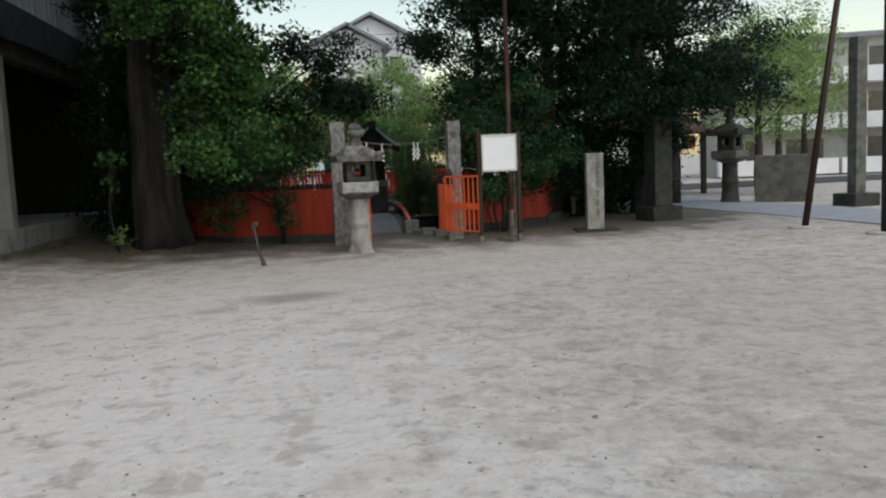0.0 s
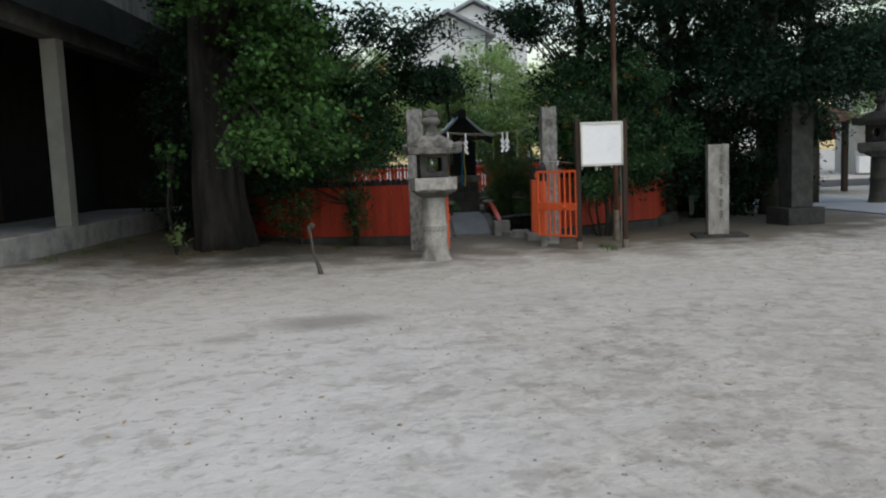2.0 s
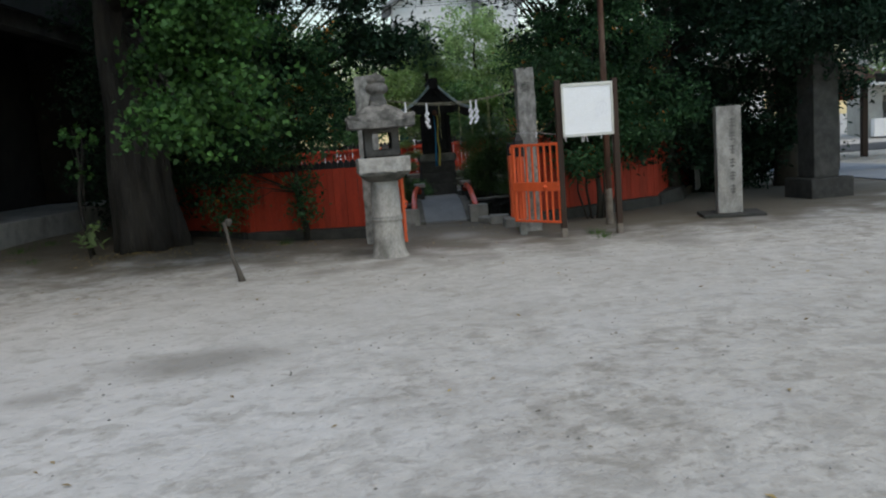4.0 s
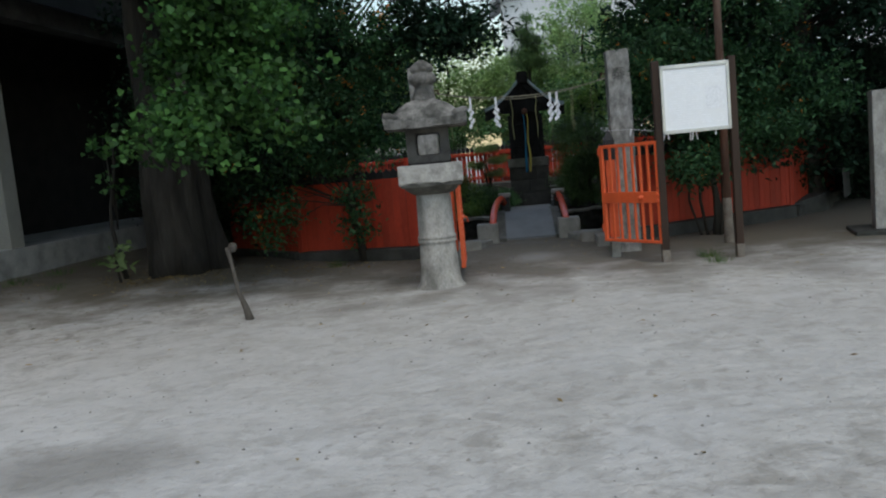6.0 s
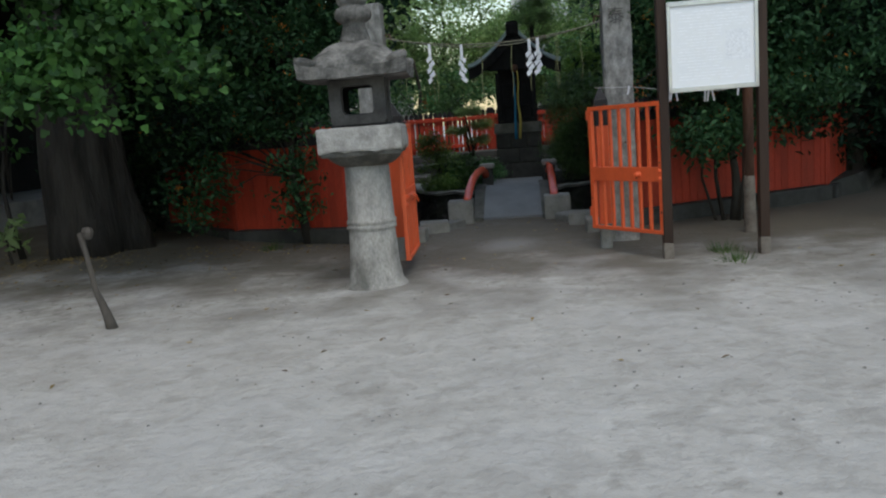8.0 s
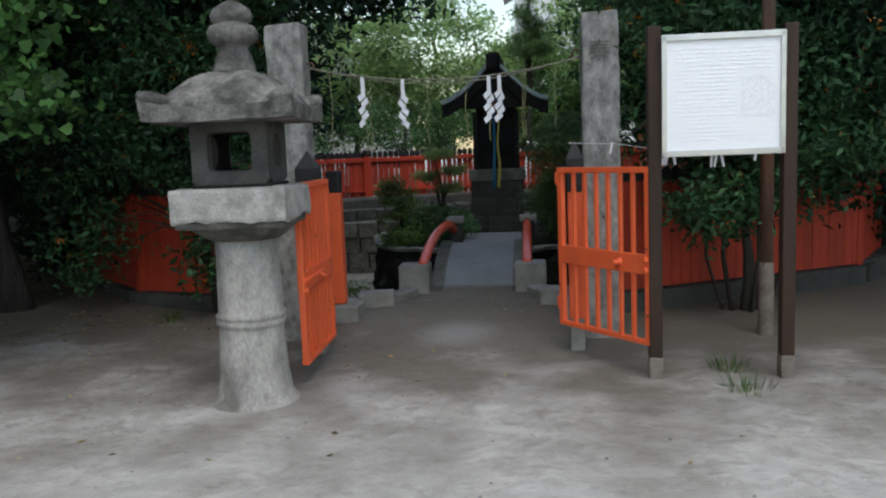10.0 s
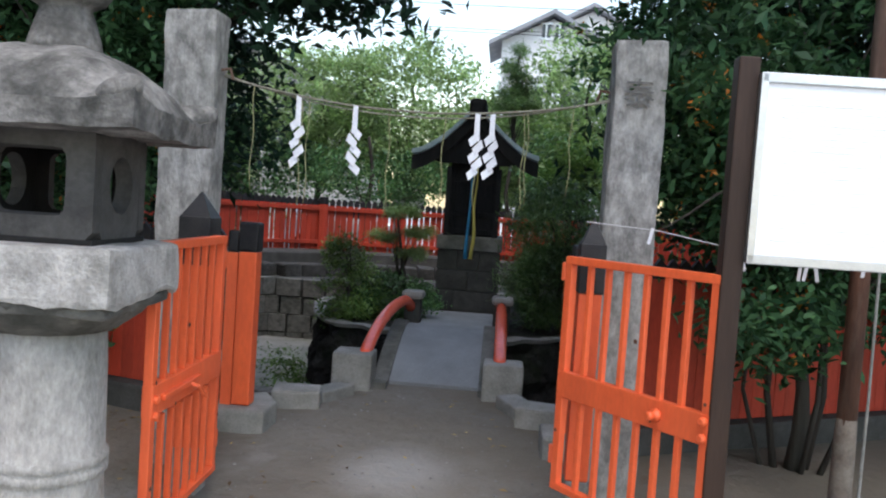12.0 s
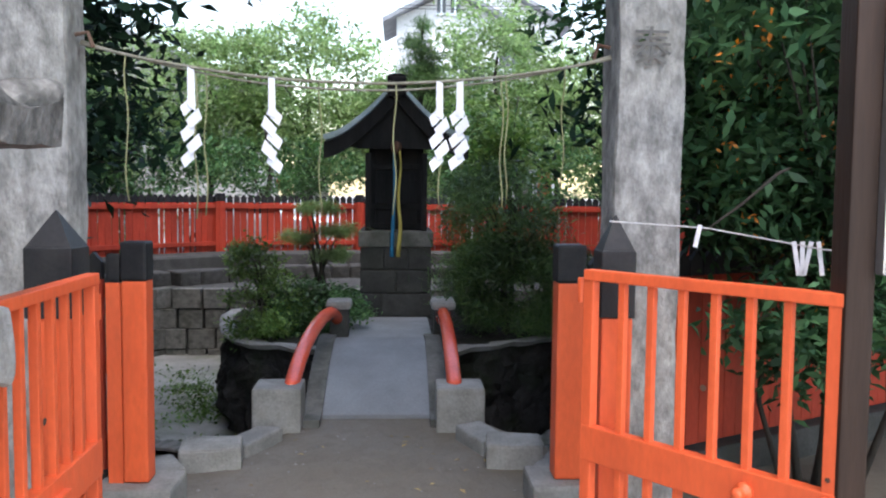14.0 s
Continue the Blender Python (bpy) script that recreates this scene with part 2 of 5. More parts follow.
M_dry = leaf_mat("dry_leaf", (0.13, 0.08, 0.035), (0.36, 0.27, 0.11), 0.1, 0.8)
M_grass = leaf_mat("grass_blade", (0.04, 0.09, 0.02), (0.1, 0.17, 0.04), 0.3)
M_pebble = mat("pebble", (0.3, 0.29, 0.27), (0.15, 0.145, 0.135), 9, 0.9, 0.2, 60)


# ---- mesh helpers ----
def obj(name, verts, faces, material, parent=None, label="", smooth=False):
    me = bpy.data.meshes.new(name)
    me.from_pydata([tuple(v) for v in verts], [], faces)
    me.materials.append(material)
    if smooth:
        me.polygons.foreach_set("use_smooth", [True] * len(me.polygons))
    me.update()
    ob = new(name, me)
    ob.parent = parent
    return tagged(ob, label)


def part(name, bm, material, parent=None, label="", smooth=False):
    """Links a bmesh as one mesh object under a thing or a part."""
    me = bpy.data.meshes.new(name)
    bm.normal_update()
    bm.to_mesh(me)
    bm.free()
    me.materials.append(material)
    if smooth:
        me.polygons.foreach_set("use_smooth", [True] * len(me.polygons))
    ob = new(name, me)
    ob.parent = parent
    return tagged(ob, label)


def share(name, me, parent, m):
    """One more piece on shared mesh data."""
    ob = new(name, me)
    ob.parent = parent
    ob.matrix_basis = m
    return ob


def thing(name, label, category, m=None, group="", kind=""):
    e = new(name)
    if m is not None:
        e.matrix_basis = m
    return tagged(e, label, category, group, kind)


def box(bm, x0, x1, y0, y1, z0, z1, bevel=0.0, m=None):
    r = bmesh.ops.create_cube(bm, size=1)
    vs = r["verts"]
    for v in vs:
        v.co = Vector((x0 + (v.co.x + 0.5) * (x1 - x0), y0 + (v.co.y + 0.5) * (y1 - y0), z0 + (v.co.z + 0.5) * (z1 - z0)))
    if bevel:
        es = list({e for v in vs for e in v.link_edges})
        g = bmesh.ops.bevel(bm, geom=es, offset=bevel, segments=2, affect="EDGES", profile=0.6)
        vs = list({v for f in g["faces"] for v in f.verts} | {v for v in vs if v.is_valid})
    if m is not None:
        bmesh.ops.transform(bm, matrix=m, verts=[v for v in vs if v.is_valid])
    return vs


def boxm(x0, x1, y0, y1, z0, z1, bevel=0.0, m=None):
    bm = bmesh.new()
    box(bm, x0, x1, y0, y1, z0, z1, bevel, m)
    return bm


def lathe(bm, prof, seg=28, m=None, square=0.0):
    """A turned solid from (radius, height) pairs."""
    rings = []
    for r, z in prof:
        ring = []
        for i in range(seg):
            a = 2 * math.pi * i / seg
            ring.append(bm.verts.new((r * math.cos(a), r * math.sin(a), z)))
        rings.append(ring)
    for a, b in zip(rings, rings[1:]):
        for i in range(seg):
            bm.faces.new((a[i], a[(i + 1) % seg], b[(i + 1) % seg], b[i]))
    bm.faces.new(rings[0][::-1])
    bm.faces.new(rings[-1])
    if m is not None:
        bmesh.ops.transform(bm, matrix=m, verts=[v for r in rings for v in r])
    return bm


def tube(bm, pts, radii, seg=8):
    """A tapered tube along points."""
    pts = [Vector(p) for p in pts]
    rings = []
    last, q = Vector((0, 0, 1)), Matrix.Identity(3).to_quaternion()
    for i, p in enumerate(pts):
        d = (pts[min(i + 1, len(pts) - 1)] - pts[max(i - 1, 0)]).normalized()
        q = last.rotation_difference(d) @ q
        last = d
        r = radii[i] if isinstance(radii, (list, tuple)) else radii
        rings.append([bm.verts.new(p + q @ Vector((r * math.cos(2 * math.pi * k / seg), r * math.sin(2 * math.pi * k / seg), 0))) for k in range(seg)])
    for a, b in zip(rings, rings[1:]):
        for k in range(seg):
            bm.faces.new((a[k], a[(k + 1) % seg], b[(k + 1) % seg], b[k]))
    bm.faces.new(rings[0][::-1])
    bm.faces.new(rings[-1])
    return bm


def rough_up(bm, amt, scale):
    for v in bm.verts:
        v.co += amt * noise.noise_vector(v.co * scale)


def leaves(name, centres, size, material, parent, rng, shape="kite", up=0.5, label=""):
    """One mesh of many small folded leaves at the given centres."""
    c = np.asarray(centres, float)
    k = len(c)
    nrm = rng.normal(size=(k, 3)) + (0, 0, up * 2)
    nrm /= np.linalg.norm(nrm, axis=1)[:, None]
    t = rng.normal(size=(k, 3))
    t -= (t * nrm).sum(1)[:, None] * nrm
    t /= np.linalg.norm(t, axis=1)[:, None]
    s = np.cross(nrm, t)
    L = size * rng.uniform(0.65, 1.25, k)[:, None]
    if shape == "fan":
        prof = [(-0.5, 0, 0), (0.15, -0.55, 0.08), (0.45, -0.3, 0.1), (0.36, 0, -0.02), (0.45, 0.3, 0.1), (0.15, 0.55, 0.08)]
    elif shape == "needle":
        prof = [(-0.6, -0.05, 0), (0.6, 0, 0.05), (-0.6, 0.05, 0)]
    else:
        prof = [(-0.55, 0, -0.04), (0, -0.22, 0.06), (0.55, 0, -0.08), (0, 0.22, 0.06)]
    m = len(prof)
    v = np.stack([c + L * (a * t + b * s + h * nrm) for a, b, h in prof], 1).reshape(-1, 3)
    me = bpy.data.meshes.new(name)
    me.vertices.add(k * m)
    me.vertices.foreach_set("co", v.astype(np.float32).ravel())
    me.loops.add(k * m)
    me.loops.foreach_set("vertex_index", np.arange(k * m, dtype=np.int32))
    me.polygons.add(k)
    me.polygons.foreach_set("loop_start", np.arange(0, k * m, m, dtype=np.int32))
    me.polygons.foreach_set("loop_total", np.full(k, m, dtype=np.int32))
    me.materials.append(material)
    me.update(calc_edges=True)
    ob = new(name, me)
    ob.parent = parent
    return tagged(ob, label)


def clumps(rng, blobs, per, spread, share_of=1):
    """Leaf centres in clumps inside ellipsoids (centre, radii, number of clumps); share_of clumps hang on one drooping bough."""
    out, cores = [], []
    for ctr, rad, count in blobs:
        boughs = max(1, count // share_of)
        d = rng.normal(size=(boughs, 3))
        d /= np.linalg.norm(d, axis=1)[:, None]
        r = rng.uniform(0.25, 1.0, boughs) ** 0.45
        hub = np.array(ctr) + d * r[:, None] * np.array(rad)
        side = rng.normal(size=(count, 3)) * np.minimum(np.array(rad) * 0.24, (0.42, 0.42, 0.15))
        if share_of > 1:
            cc = hub[rng.integers(0, boughs, count)] + side
            cc[:, 2] -= 0.45 * np.hypot(side[:, 0], side[:, 1]) ** 1.3
        else:
            cc = hub
        cores.append(cc)
        k = rng.integers(int(per * 0.5), int(per * 1.5) + 1, count)
        idx = np.repeat(np.arange(count), k)
        out.append(cc[idx] + rng.normal(size=(len(idx), 3)) * np.array((spread, spread, spread * 0.6)))
    return np.concatenate(out), cores


def tree(name, label, base, trunk, trunk_r, blobs, per, spread, size, leaf, bark, seed, shape="kite", up=0.5, lean=(0, 0), flare=1.5, flowers=None, category="tree", limbs=7, taper=0.7, boughs=1):
    """A tapered trunk, limbs that reach into the crown, and a crown of many leaves."""
    rng = np.random.default_rng(seed)
    e = thing(name, label, category, pose(*base))
    bm = bmesh.new()
    h = trunk
    pts, rad = [], []
    steps = 30 if trunk_r > 0.4 else 9
    for i in range(steps):
        f = i / (steps - 1)
        sway = 0.02 if trunk_r > 0.4 else 0.06
        pts.append((lean[0] * f + sway * math.sin(3.1 * f * h + seed), lean[1] * f + sway * math.cos(2.3 * f * h + seed), f * h - 0.1 * (i == 0)))
        fl = 1 + (flare - 1) * max(0.0, 1 - f * h / 1.1) ** 2
        rad.append(trunk_r * (1 - taper * f) * fl)
    tube(bm, pts, rad, 90 if trunk_r > 0.4 else 16 if trunk_r > 0.12 else 8)
    for v in bm.verts:
        a = math.atan2(v.co.y - lean[1] * v.co.z / h, v.co.x - lean[0] * v.co.z / h)
        k = 1 + 0.07 * math.sin(5 * a + seed) * max(0, 1 - v.co.z / h) + 0.05 * math.sin(9 * a + v.co.z)
        if trunk_r > 0.4:
            k += 0.09 * (abs(noise.noise(Vector((3.2 * math.cos(a) * 2.4, 3.2 * math.sin(a) * 2.4, v.co.z * 0.35)))) - 0.25) + 0.12 * max(0, 1 - v.co.z / 0.9) * math.sin(6 * a + 1)
        v.co.x, v.co.y = v.co.x * k, v.co.y * k
    part("trunk", bm, bark, e, smooth=True)
    blobs = [((b[0][0] - base[0], b[0][1] - base[1], b[0][2] - base[2]), b[1], b[2]) for b in blobs]
    pos, cores = clumps(rng, blobs, per, spread, boughs)
    for cc in cores:
        for c in cc[rng.choice(len(cc), min(limbs, len(cc)), replace=False)]:
            z0 = float(np.clip(c[2] - 0.8 - 0.5 * abs(c[0]), 0.35 * h, h))
            f = z0 / h
            s = Vector((lean[0] * f, lean[1] * f, z0))
            mid = s.lerp(Vector(c), 0.5) + Vector((0, 0, 0.15))
            bm = bmesh.new()
            r0 = max(0.012, trunk_r * 0.22)
            tube(bm, [s, mid, c], [r0, r0 * 0.6, r0 * 0.2], 6)
            part("limb", bm, bark, e, smooth=True)
    leaves("crown", pos, size, leaf, e, rng, shape, up)
    if flowers:
        pick = pos[rng.choice(len(pos), flowers)]
        f = np.repeat(pick, 7, axis=0) + rng.normal(size=(len(pick) * 7, 3)) * 0.03
        leaves("blossom", f, 0.04, M_flower, e, rng, "kite", 0.3, "small orange blossom clusters")
    return e


# ---- ground, path, pond ----
POND = Vector((0.1, 19.6))


def pond_radius(a):
    """The pond's outline round POND; a is measured from the bridge's axis."""
    d = abs((a + math.pi) % (2 * math.pi) - math.pi)
    return 3.2 if d < 0.16 else 3.2 + (4.25 - 3.2) * min(1, (d - 0.16) / 0.1)


POND_Z = -0.65


def wall_radius(a):
    """The face of the pond's retaining wall: round, with a straight back."""
    c = -math.cos(a)
    return min(4.17, 2.45 / c) if c > 0.2 else 4.17


def wall_top(a):
    d = min(a, 2 * math.pi - a)
    return 0.02 + 0.28 * min(1, max(0, (d - 0.5) / 0.5))


def ground_material():
    m = mat("trodden_sandy_earth", (0.452, 0.436, 0.405), (0.368, 0.352, 0.323), 1.2, 0.95, 0.65, 8, (0.235, 0.215, 0.185), 3.4, 0.55, vary=0.16, dist=0.05)
    n, l = m.node_tree.nodes, m.node_tree.links
    p = n["Principled BSDF"]
    src = p.inputs["Base Color"].links[0].from_socket
    tc = n["Texture Coordinate"]
    wob = n.new("ShaderNodeTexNoise")
    wob.inputs["Scale"].default_value, wob.inputs["Detail"].default_value = 1.3, 6
    l.new(tc.outputs["Object"], wob.inputs["Vector"])

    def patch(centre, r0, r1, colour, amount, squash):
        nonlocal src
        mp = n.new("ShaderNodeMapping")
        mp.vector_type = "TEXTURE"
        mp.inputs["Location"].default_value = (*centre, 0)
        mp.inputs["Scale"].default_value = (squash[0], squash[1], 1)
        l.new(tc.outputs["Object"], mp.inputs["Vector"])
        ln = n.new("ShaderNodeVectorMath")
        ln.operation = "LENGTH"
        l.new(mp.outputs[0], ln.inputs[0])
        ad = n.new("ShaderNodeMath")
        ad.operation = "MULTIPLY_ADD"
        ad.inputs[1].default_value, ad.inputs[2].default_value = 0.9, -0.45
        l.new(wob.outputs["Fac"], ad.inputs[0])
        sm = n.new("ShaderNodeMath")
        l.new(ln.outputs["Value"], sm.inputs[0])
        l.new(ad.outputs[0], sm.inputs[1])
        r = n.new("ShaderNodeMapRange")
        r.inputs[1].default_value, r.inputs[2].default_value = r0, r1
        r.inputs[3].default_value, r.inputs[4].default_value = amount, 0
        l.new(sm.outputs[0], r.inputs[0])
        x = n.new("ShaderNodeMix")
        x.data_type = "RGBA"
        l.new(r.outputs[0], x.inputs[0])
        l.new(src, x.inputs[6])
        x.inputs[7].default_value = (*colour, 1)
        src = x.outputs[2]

    def blotches(scale, lo, hi, colour, amount):
        """Scuffed darker marks with ragged edges."""
        nonlocal src
        t = n.new("ShaderNodeTexNoise")
        t.inputs["Scale"].default_value, t.inputs["Detail"].default_value, t.inputs["Roughness"].default_value = scale, 5, 0.62
        t.inputs["Distortion"].default_value = 0.4
        l.new(tc.outputs["Object"], t.inputs["Vector"])
        r = n.new("ShaderNodeMapRange")
        r.inputs[1].default_value, r.inputs[2].default_value = lo, hi
        r.inputs[3].default_value, r.inputs[4].default_value = 0, amount
        l.new(t.outputs["Fac"], r.inputs[0])
        x = n.new("ShaderNodeMix")
        x.data_type = "RGBA"
        l.new(r.outputs[0], x.inputs[0])
        l.new(src, x.inputs[6])
        x.inputs[7].default_value = (*colour, 1)
        src = x.outputs[2]

    blotches(4.0, 0.53, 0.64, (0.2, 0.185, 0.155), 0.75)
    blotches(14.0, 0.58, 0.66, (0.15, 0.135, 0.11), 0.5)
    blotches(1.1, 0.5, 0.62, (0.49, 0.485, 0.475), 0.5)
    patch((-4.6, 5.5), 0.55, 1.25, (0.5, 0.495, 0.485), 0.7, (3.6, 4.5))    # paler ground on the left of the yard
    patch((-4.2, 1.2), 0.4, 1.2, (0.56, 0.55, 0.53), 0.62, (3.2, 4.4))
    patch((3.2, 2.6), 0.35, 1.15, (0.34, 0.318, 0.275), 0.5, (4.5, 6.0))     # browner earth
    blotches(3.0, 0.53, 0.62, (0.27, 0.258, 0.23), 0.5)
    blotches(9.0, 0.57, 0.65, (0.2, 0.185, 0.16), 0.4)
    patch((-0.3, 9.6), 0.45, 1.15, (0.42, 0.408, 0.38), 0.48, (5.2, 3.4))      # smoother sand before the gate
    patch((-2.7, 7.2), 0.3, 1.0, (0.21, 0.2, 0.18), 0.75, (0.85, 0.55))      # damp patch
    patch((-3.6, 6.6), 0.2, 0.9, (0.24, 0.23, 0.21), 0.6, (0.4, 0.3))
    patch((0.1, 19.0), 0.78, 1.12, (0.125, 0.11, 0.086), 0.86, (9.5, 7.4))     # bare earth, darkened for the shade round the shrine garden
    patch((-6.5, 16.5), 0.7, 1.1, (0.12, 0.1, 0.07), 0.85, (4.0, 4.5))      # darker brown under the big tree
    # shade below the right-hand trees, painted into the earth as dark brown
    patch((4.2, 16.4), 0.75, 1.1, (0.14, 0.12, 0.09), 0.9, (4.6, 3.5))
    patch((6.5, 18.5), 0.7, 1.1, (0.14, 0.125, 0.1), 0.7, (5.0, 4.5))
    patch((-0.06, 14.05), 0.3, 1.0, (0.32, 0.315, 0.3), 0.65, (0.42, 0.6))      # pale worn spot at the gate
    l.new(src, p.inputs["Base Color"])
    return m


def ground_z(x, y):
    """Small unevenness, the mound at the big tree and the bank along the hall."""
    up = min(1, max(0, (-5.7 - x) / 2.2)) * min(1, max(0, (y - 7) / 4)) * min(1, max(0, (30 - y) / 4))
    bank = 0.2 * up * up * (3 - 2 * up)
    return 0.02 * noise.noise(Vector((x * 0.5, y * 0.5, 0))) + 0.008 * noise.noise(Vector((x * 1.7, y * 1.7, 3))) + max(bank, 0.16 * math.exp(-(math.hypot(x + 5.2, y - 15.2) / 1.9) ** 2))


verts, faces = [], []
SEG = 180
radii = [0, 0.25, 0.6, 1.2, 2, 3, 4, 5, 6, 7, 8, 9, 10, 11, 12, 13, 14, 15, 16, 17, 18, 19, 20, 22, 25, 30, 40, 60, 120, 300, 1500]
for j, r in enumerate(radii):
    for i in range(SEG):
        a = 2 * math.pi * i / SEG
        q = pond_radius(a) + r
        x, y = POND.x + q * math.sin(a), POND.y - q * math.cos(a)
        z = 0.0 if r < 0.3 or r > 30 else ground_z(x, y)
        verts.append((x, y, z))
    if j:
        for i in range(SEG):
            k = (i + 1) % SEG
            faces.append(((j - 1) * SEG + i, j * SEG + i, j * SEG + k, (j - 1) * SEG + k)[::-1])
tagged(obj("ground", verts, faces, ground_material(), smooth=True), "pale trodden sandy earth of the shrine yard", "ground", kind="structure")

# pond bed, a shallow weedy puddle over concrete
bm = bmesh.new()
bmesh.ops.create_circle(bm, cap_ends=True, segments=64, radius=4.9, matrix=pose(POND.x, POND.y, POND_Z))
M_bed = mat("pond_bed", (0.29, 0.285, 0.26), (0.16, 0.16, 0.14), 1.5, 0.55, 0.3, 30, (0.075, 0.1, 0.035), 1.6, 0.85)
tagged(part("pond_floor", bm, M_bed), "pale drained concrete pond bed with moss", "pond floor", kind="structure")
# pond's retaining wall: courses of squared stones round the back and the sides
wall_pond = thing("wall_pond", "low retaining wall of squared grey stone blocks", "wall", kind="structure")
bm = bmesh.new()
A0, A1, STEPS = 0.17, 2 * math.pi - 0.17, 140
ring = []
for i in range(STEPS + 1):
    a = A0 + (A1 - A0) * i / STEPS
    d = min(a, 2 * math.pi - a)
    top, face = wall_top(a) - 0.02, wall_radius(a)
    out = 4.55 + 0.85 * min(1, max(0, (d - 0.5) / 0.5))
    row = []
    for q, z in ((face - 0.01, POND_Z - 0.1), (face + 0.03, top), (face + 0.2, top), (out, max(0.0, top)), (out + 0.05, -0.05)):
        row.append(bm.verts.new((POND.x + q * math.sin(a), POND.y - q * math.cos(a), z)))
    ring.append(row)
for a, b in zip(ring, ring[1:]):
    for k in range(4):
        bm.faces.new((a[k], a[k + 1], b[k + 1], b[k]))
part("core", bm, M_stone_dark, wall_pond)
pieces = []
rng = np.random.default_rng(5)
for row in range(4):
    a = 0.24 + 0.05 * (row % 2)
    while a < 2 * math.pi - 0.3:
        face = wall_radius(a)
        w = rng.uniform(0.26, 0.44) / face * (2.45 / face if face < 4.16 else 1)
        am = a + w / 2
        z1 = wall_top(am) - row * 0.29
        if z1 > POND_Z + 0.05:
            pieces.append((am, w * face * (face / 2.45 if face < 4.16 else 1) - 0.012, z1 - 0.28, z1))
        a += w
STONES = []
for k in range(6):
    bm = bmesh.new()
    box(bm, -0.5, 0.5, -0.09, 0.09, -0.5, 0.5, 0.03)
    for v in bm.verts:
        v.co += Vector((0.02, 0.02, 0.03)) * noise.noise(v.co * 4 + Vector((k * 7, 0, 0)))
    me = bpy.data.meshes.new("stone_block")
    bm.to_mesh(me)
    bm.free()
    me.materials.append(M_wallstone)
    STONES.append(me)
for i, (am, w, z0, z1) in enumerate(pieces[:300]):
    q = wall_radius(am) + rng.uniform(-0.015, 0.015)
    m = Matrix.Translation((POND.x + q * math.sin(am), POND.y - q * math.cos(am), (z0 + z1) / 2)) @ pose(0, 0, 0, 0, 0, 180 if wall_radius(am) < 4.16 else math.degrees(am)) @ Matrix.Diagonal((w, 1.0, z1 - z0, 1))
    share("stone_block", STONES[i % 6], wall_pond, m)
part("abutment", boxm(-0.6, 0.53, 15.35, 16.42, POND_Z - 0.05, -0.03, 0.02), M_curb, wall_pond, "concrete footing of the bridge")
# low terrace of rough stones between the pond's wall and the fence's ledge
terrace = thing("wall_terrace", "low dark terrace of rough mossy stones", "wall", kind="structure")
ROUGH = []
for k in range(5):
    bm = bmesh.new()
    box(bm, -0.5, 0.5, -0.5, 0.5, -0.5, 0.5, 0.09)
    for v in bm.verts:
        v.co += 0.09 * noise.noise_vector(v.co * 2.2 + Vector((k * 5, 0, 3)))
    me = bpy.data.meshes.new("stone")
    bm.to_mesh(me)
    bm.free()
    me.materials.append(M_stone_dark)
    ROUGH.append(me)
a = 1.3
while a < 2 * math.pi - 1.3:
    q = max(4.45, wall_radius(a) + 0.95) if wall_radius(a) < 4.16 else 4.72
    w = rng.uniform(0.3, 0.55) / q
    am = a + w / 2
    m = Matrix.Translation((POND.x + q * math.sin(am), POND.y - q * math.cos(am), 0.35)) @ pose(0, 0, 0, 0, 0, math.degrees(am)) @ Matrix.Diagonal((w * q - 0.01, 0.42, rng.uniform(0.24, 0.29), 1))
    share("stone", ROUGH[int(am * 97) % 5], terrace, m)
    a += w
# upper ledge under the far fence
bm = bmesh.new()
ring = []
for i in range(81):
    a = 1.0 + (2 * math.pi - 2.0) * i / 80
    row = []
    for q, z in ((4.95, 0.2), (4.98, 0.63), (5.02, 0.66), (5.7, 0.66), (5.72, 0.2)):
        row.append(bm.verts.new((POND.x + q * math.sin(a), POND.y - q * math.cos(a), z)))
    ring.append(row)
for a, b in zip(ring, ring[1:]):
    for k in range(4):
        bm.faces.new((a[k], a[k + 1], b[k + 1], b[k]))
bmesh.ops.recalc_face_normals(bm, faces=bm.faces)
tagged(part("ledge_wall", bm, M_stone_dark), "dark stone ledge beneath the red fence", "wall", kind="structure")

# paved path on the far side of the yard
bm = bmesh.new()
box(bm, 9.6, 12.6, -6, 40, -0.1, 0.025, 0.01)
tagged(part("path", bm, M_asphalt), "blue-grey paved shrine path", "path", kind="structure")


# ---- red picket fence round the garden ----


def picket_mesh(name, w, h, material):
    bm = bmesh.new()
    box(bm, -w / 2, w / 2, -0.012, 0.012, 0, h, 0.003)
    me = bpy.data.meshes.new(name)
    bm.to_mesh(me)
    bm.free()
    me.materials.append(material)
    return me


def tip_mesh(w):
    bm = bmesh.new()
    a = [bm.verts.new(p) for p in ((-w / 2, -0.013, 0), (w / 2, -0.013, 0), (w / 2, -0.013, 0.09), (0, -0.013, 0.14), (-w / 2, -0.013, 0.09))]
    f = bm.faces.new(a)
    r = bmesh.ops.extrude_face_region(bm, geom=[f])
    bmesh.ops.translate(bm, verts=[v for v in r["geom"] if isinstance(v, bmesh.types.BMVert)], vec=(0, 0.026, 0))
    bmesh.ops.recalc_face_normals(bm, faces=bm.faces)
    me = bpy.data.meshes.new("tip")
    bm.to_mesh(me)
    bm.free()
    me.materials.append(M_black)
    return me


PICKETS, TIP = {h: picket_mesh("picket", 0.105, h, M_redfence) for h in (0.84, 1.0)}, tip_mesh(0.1)


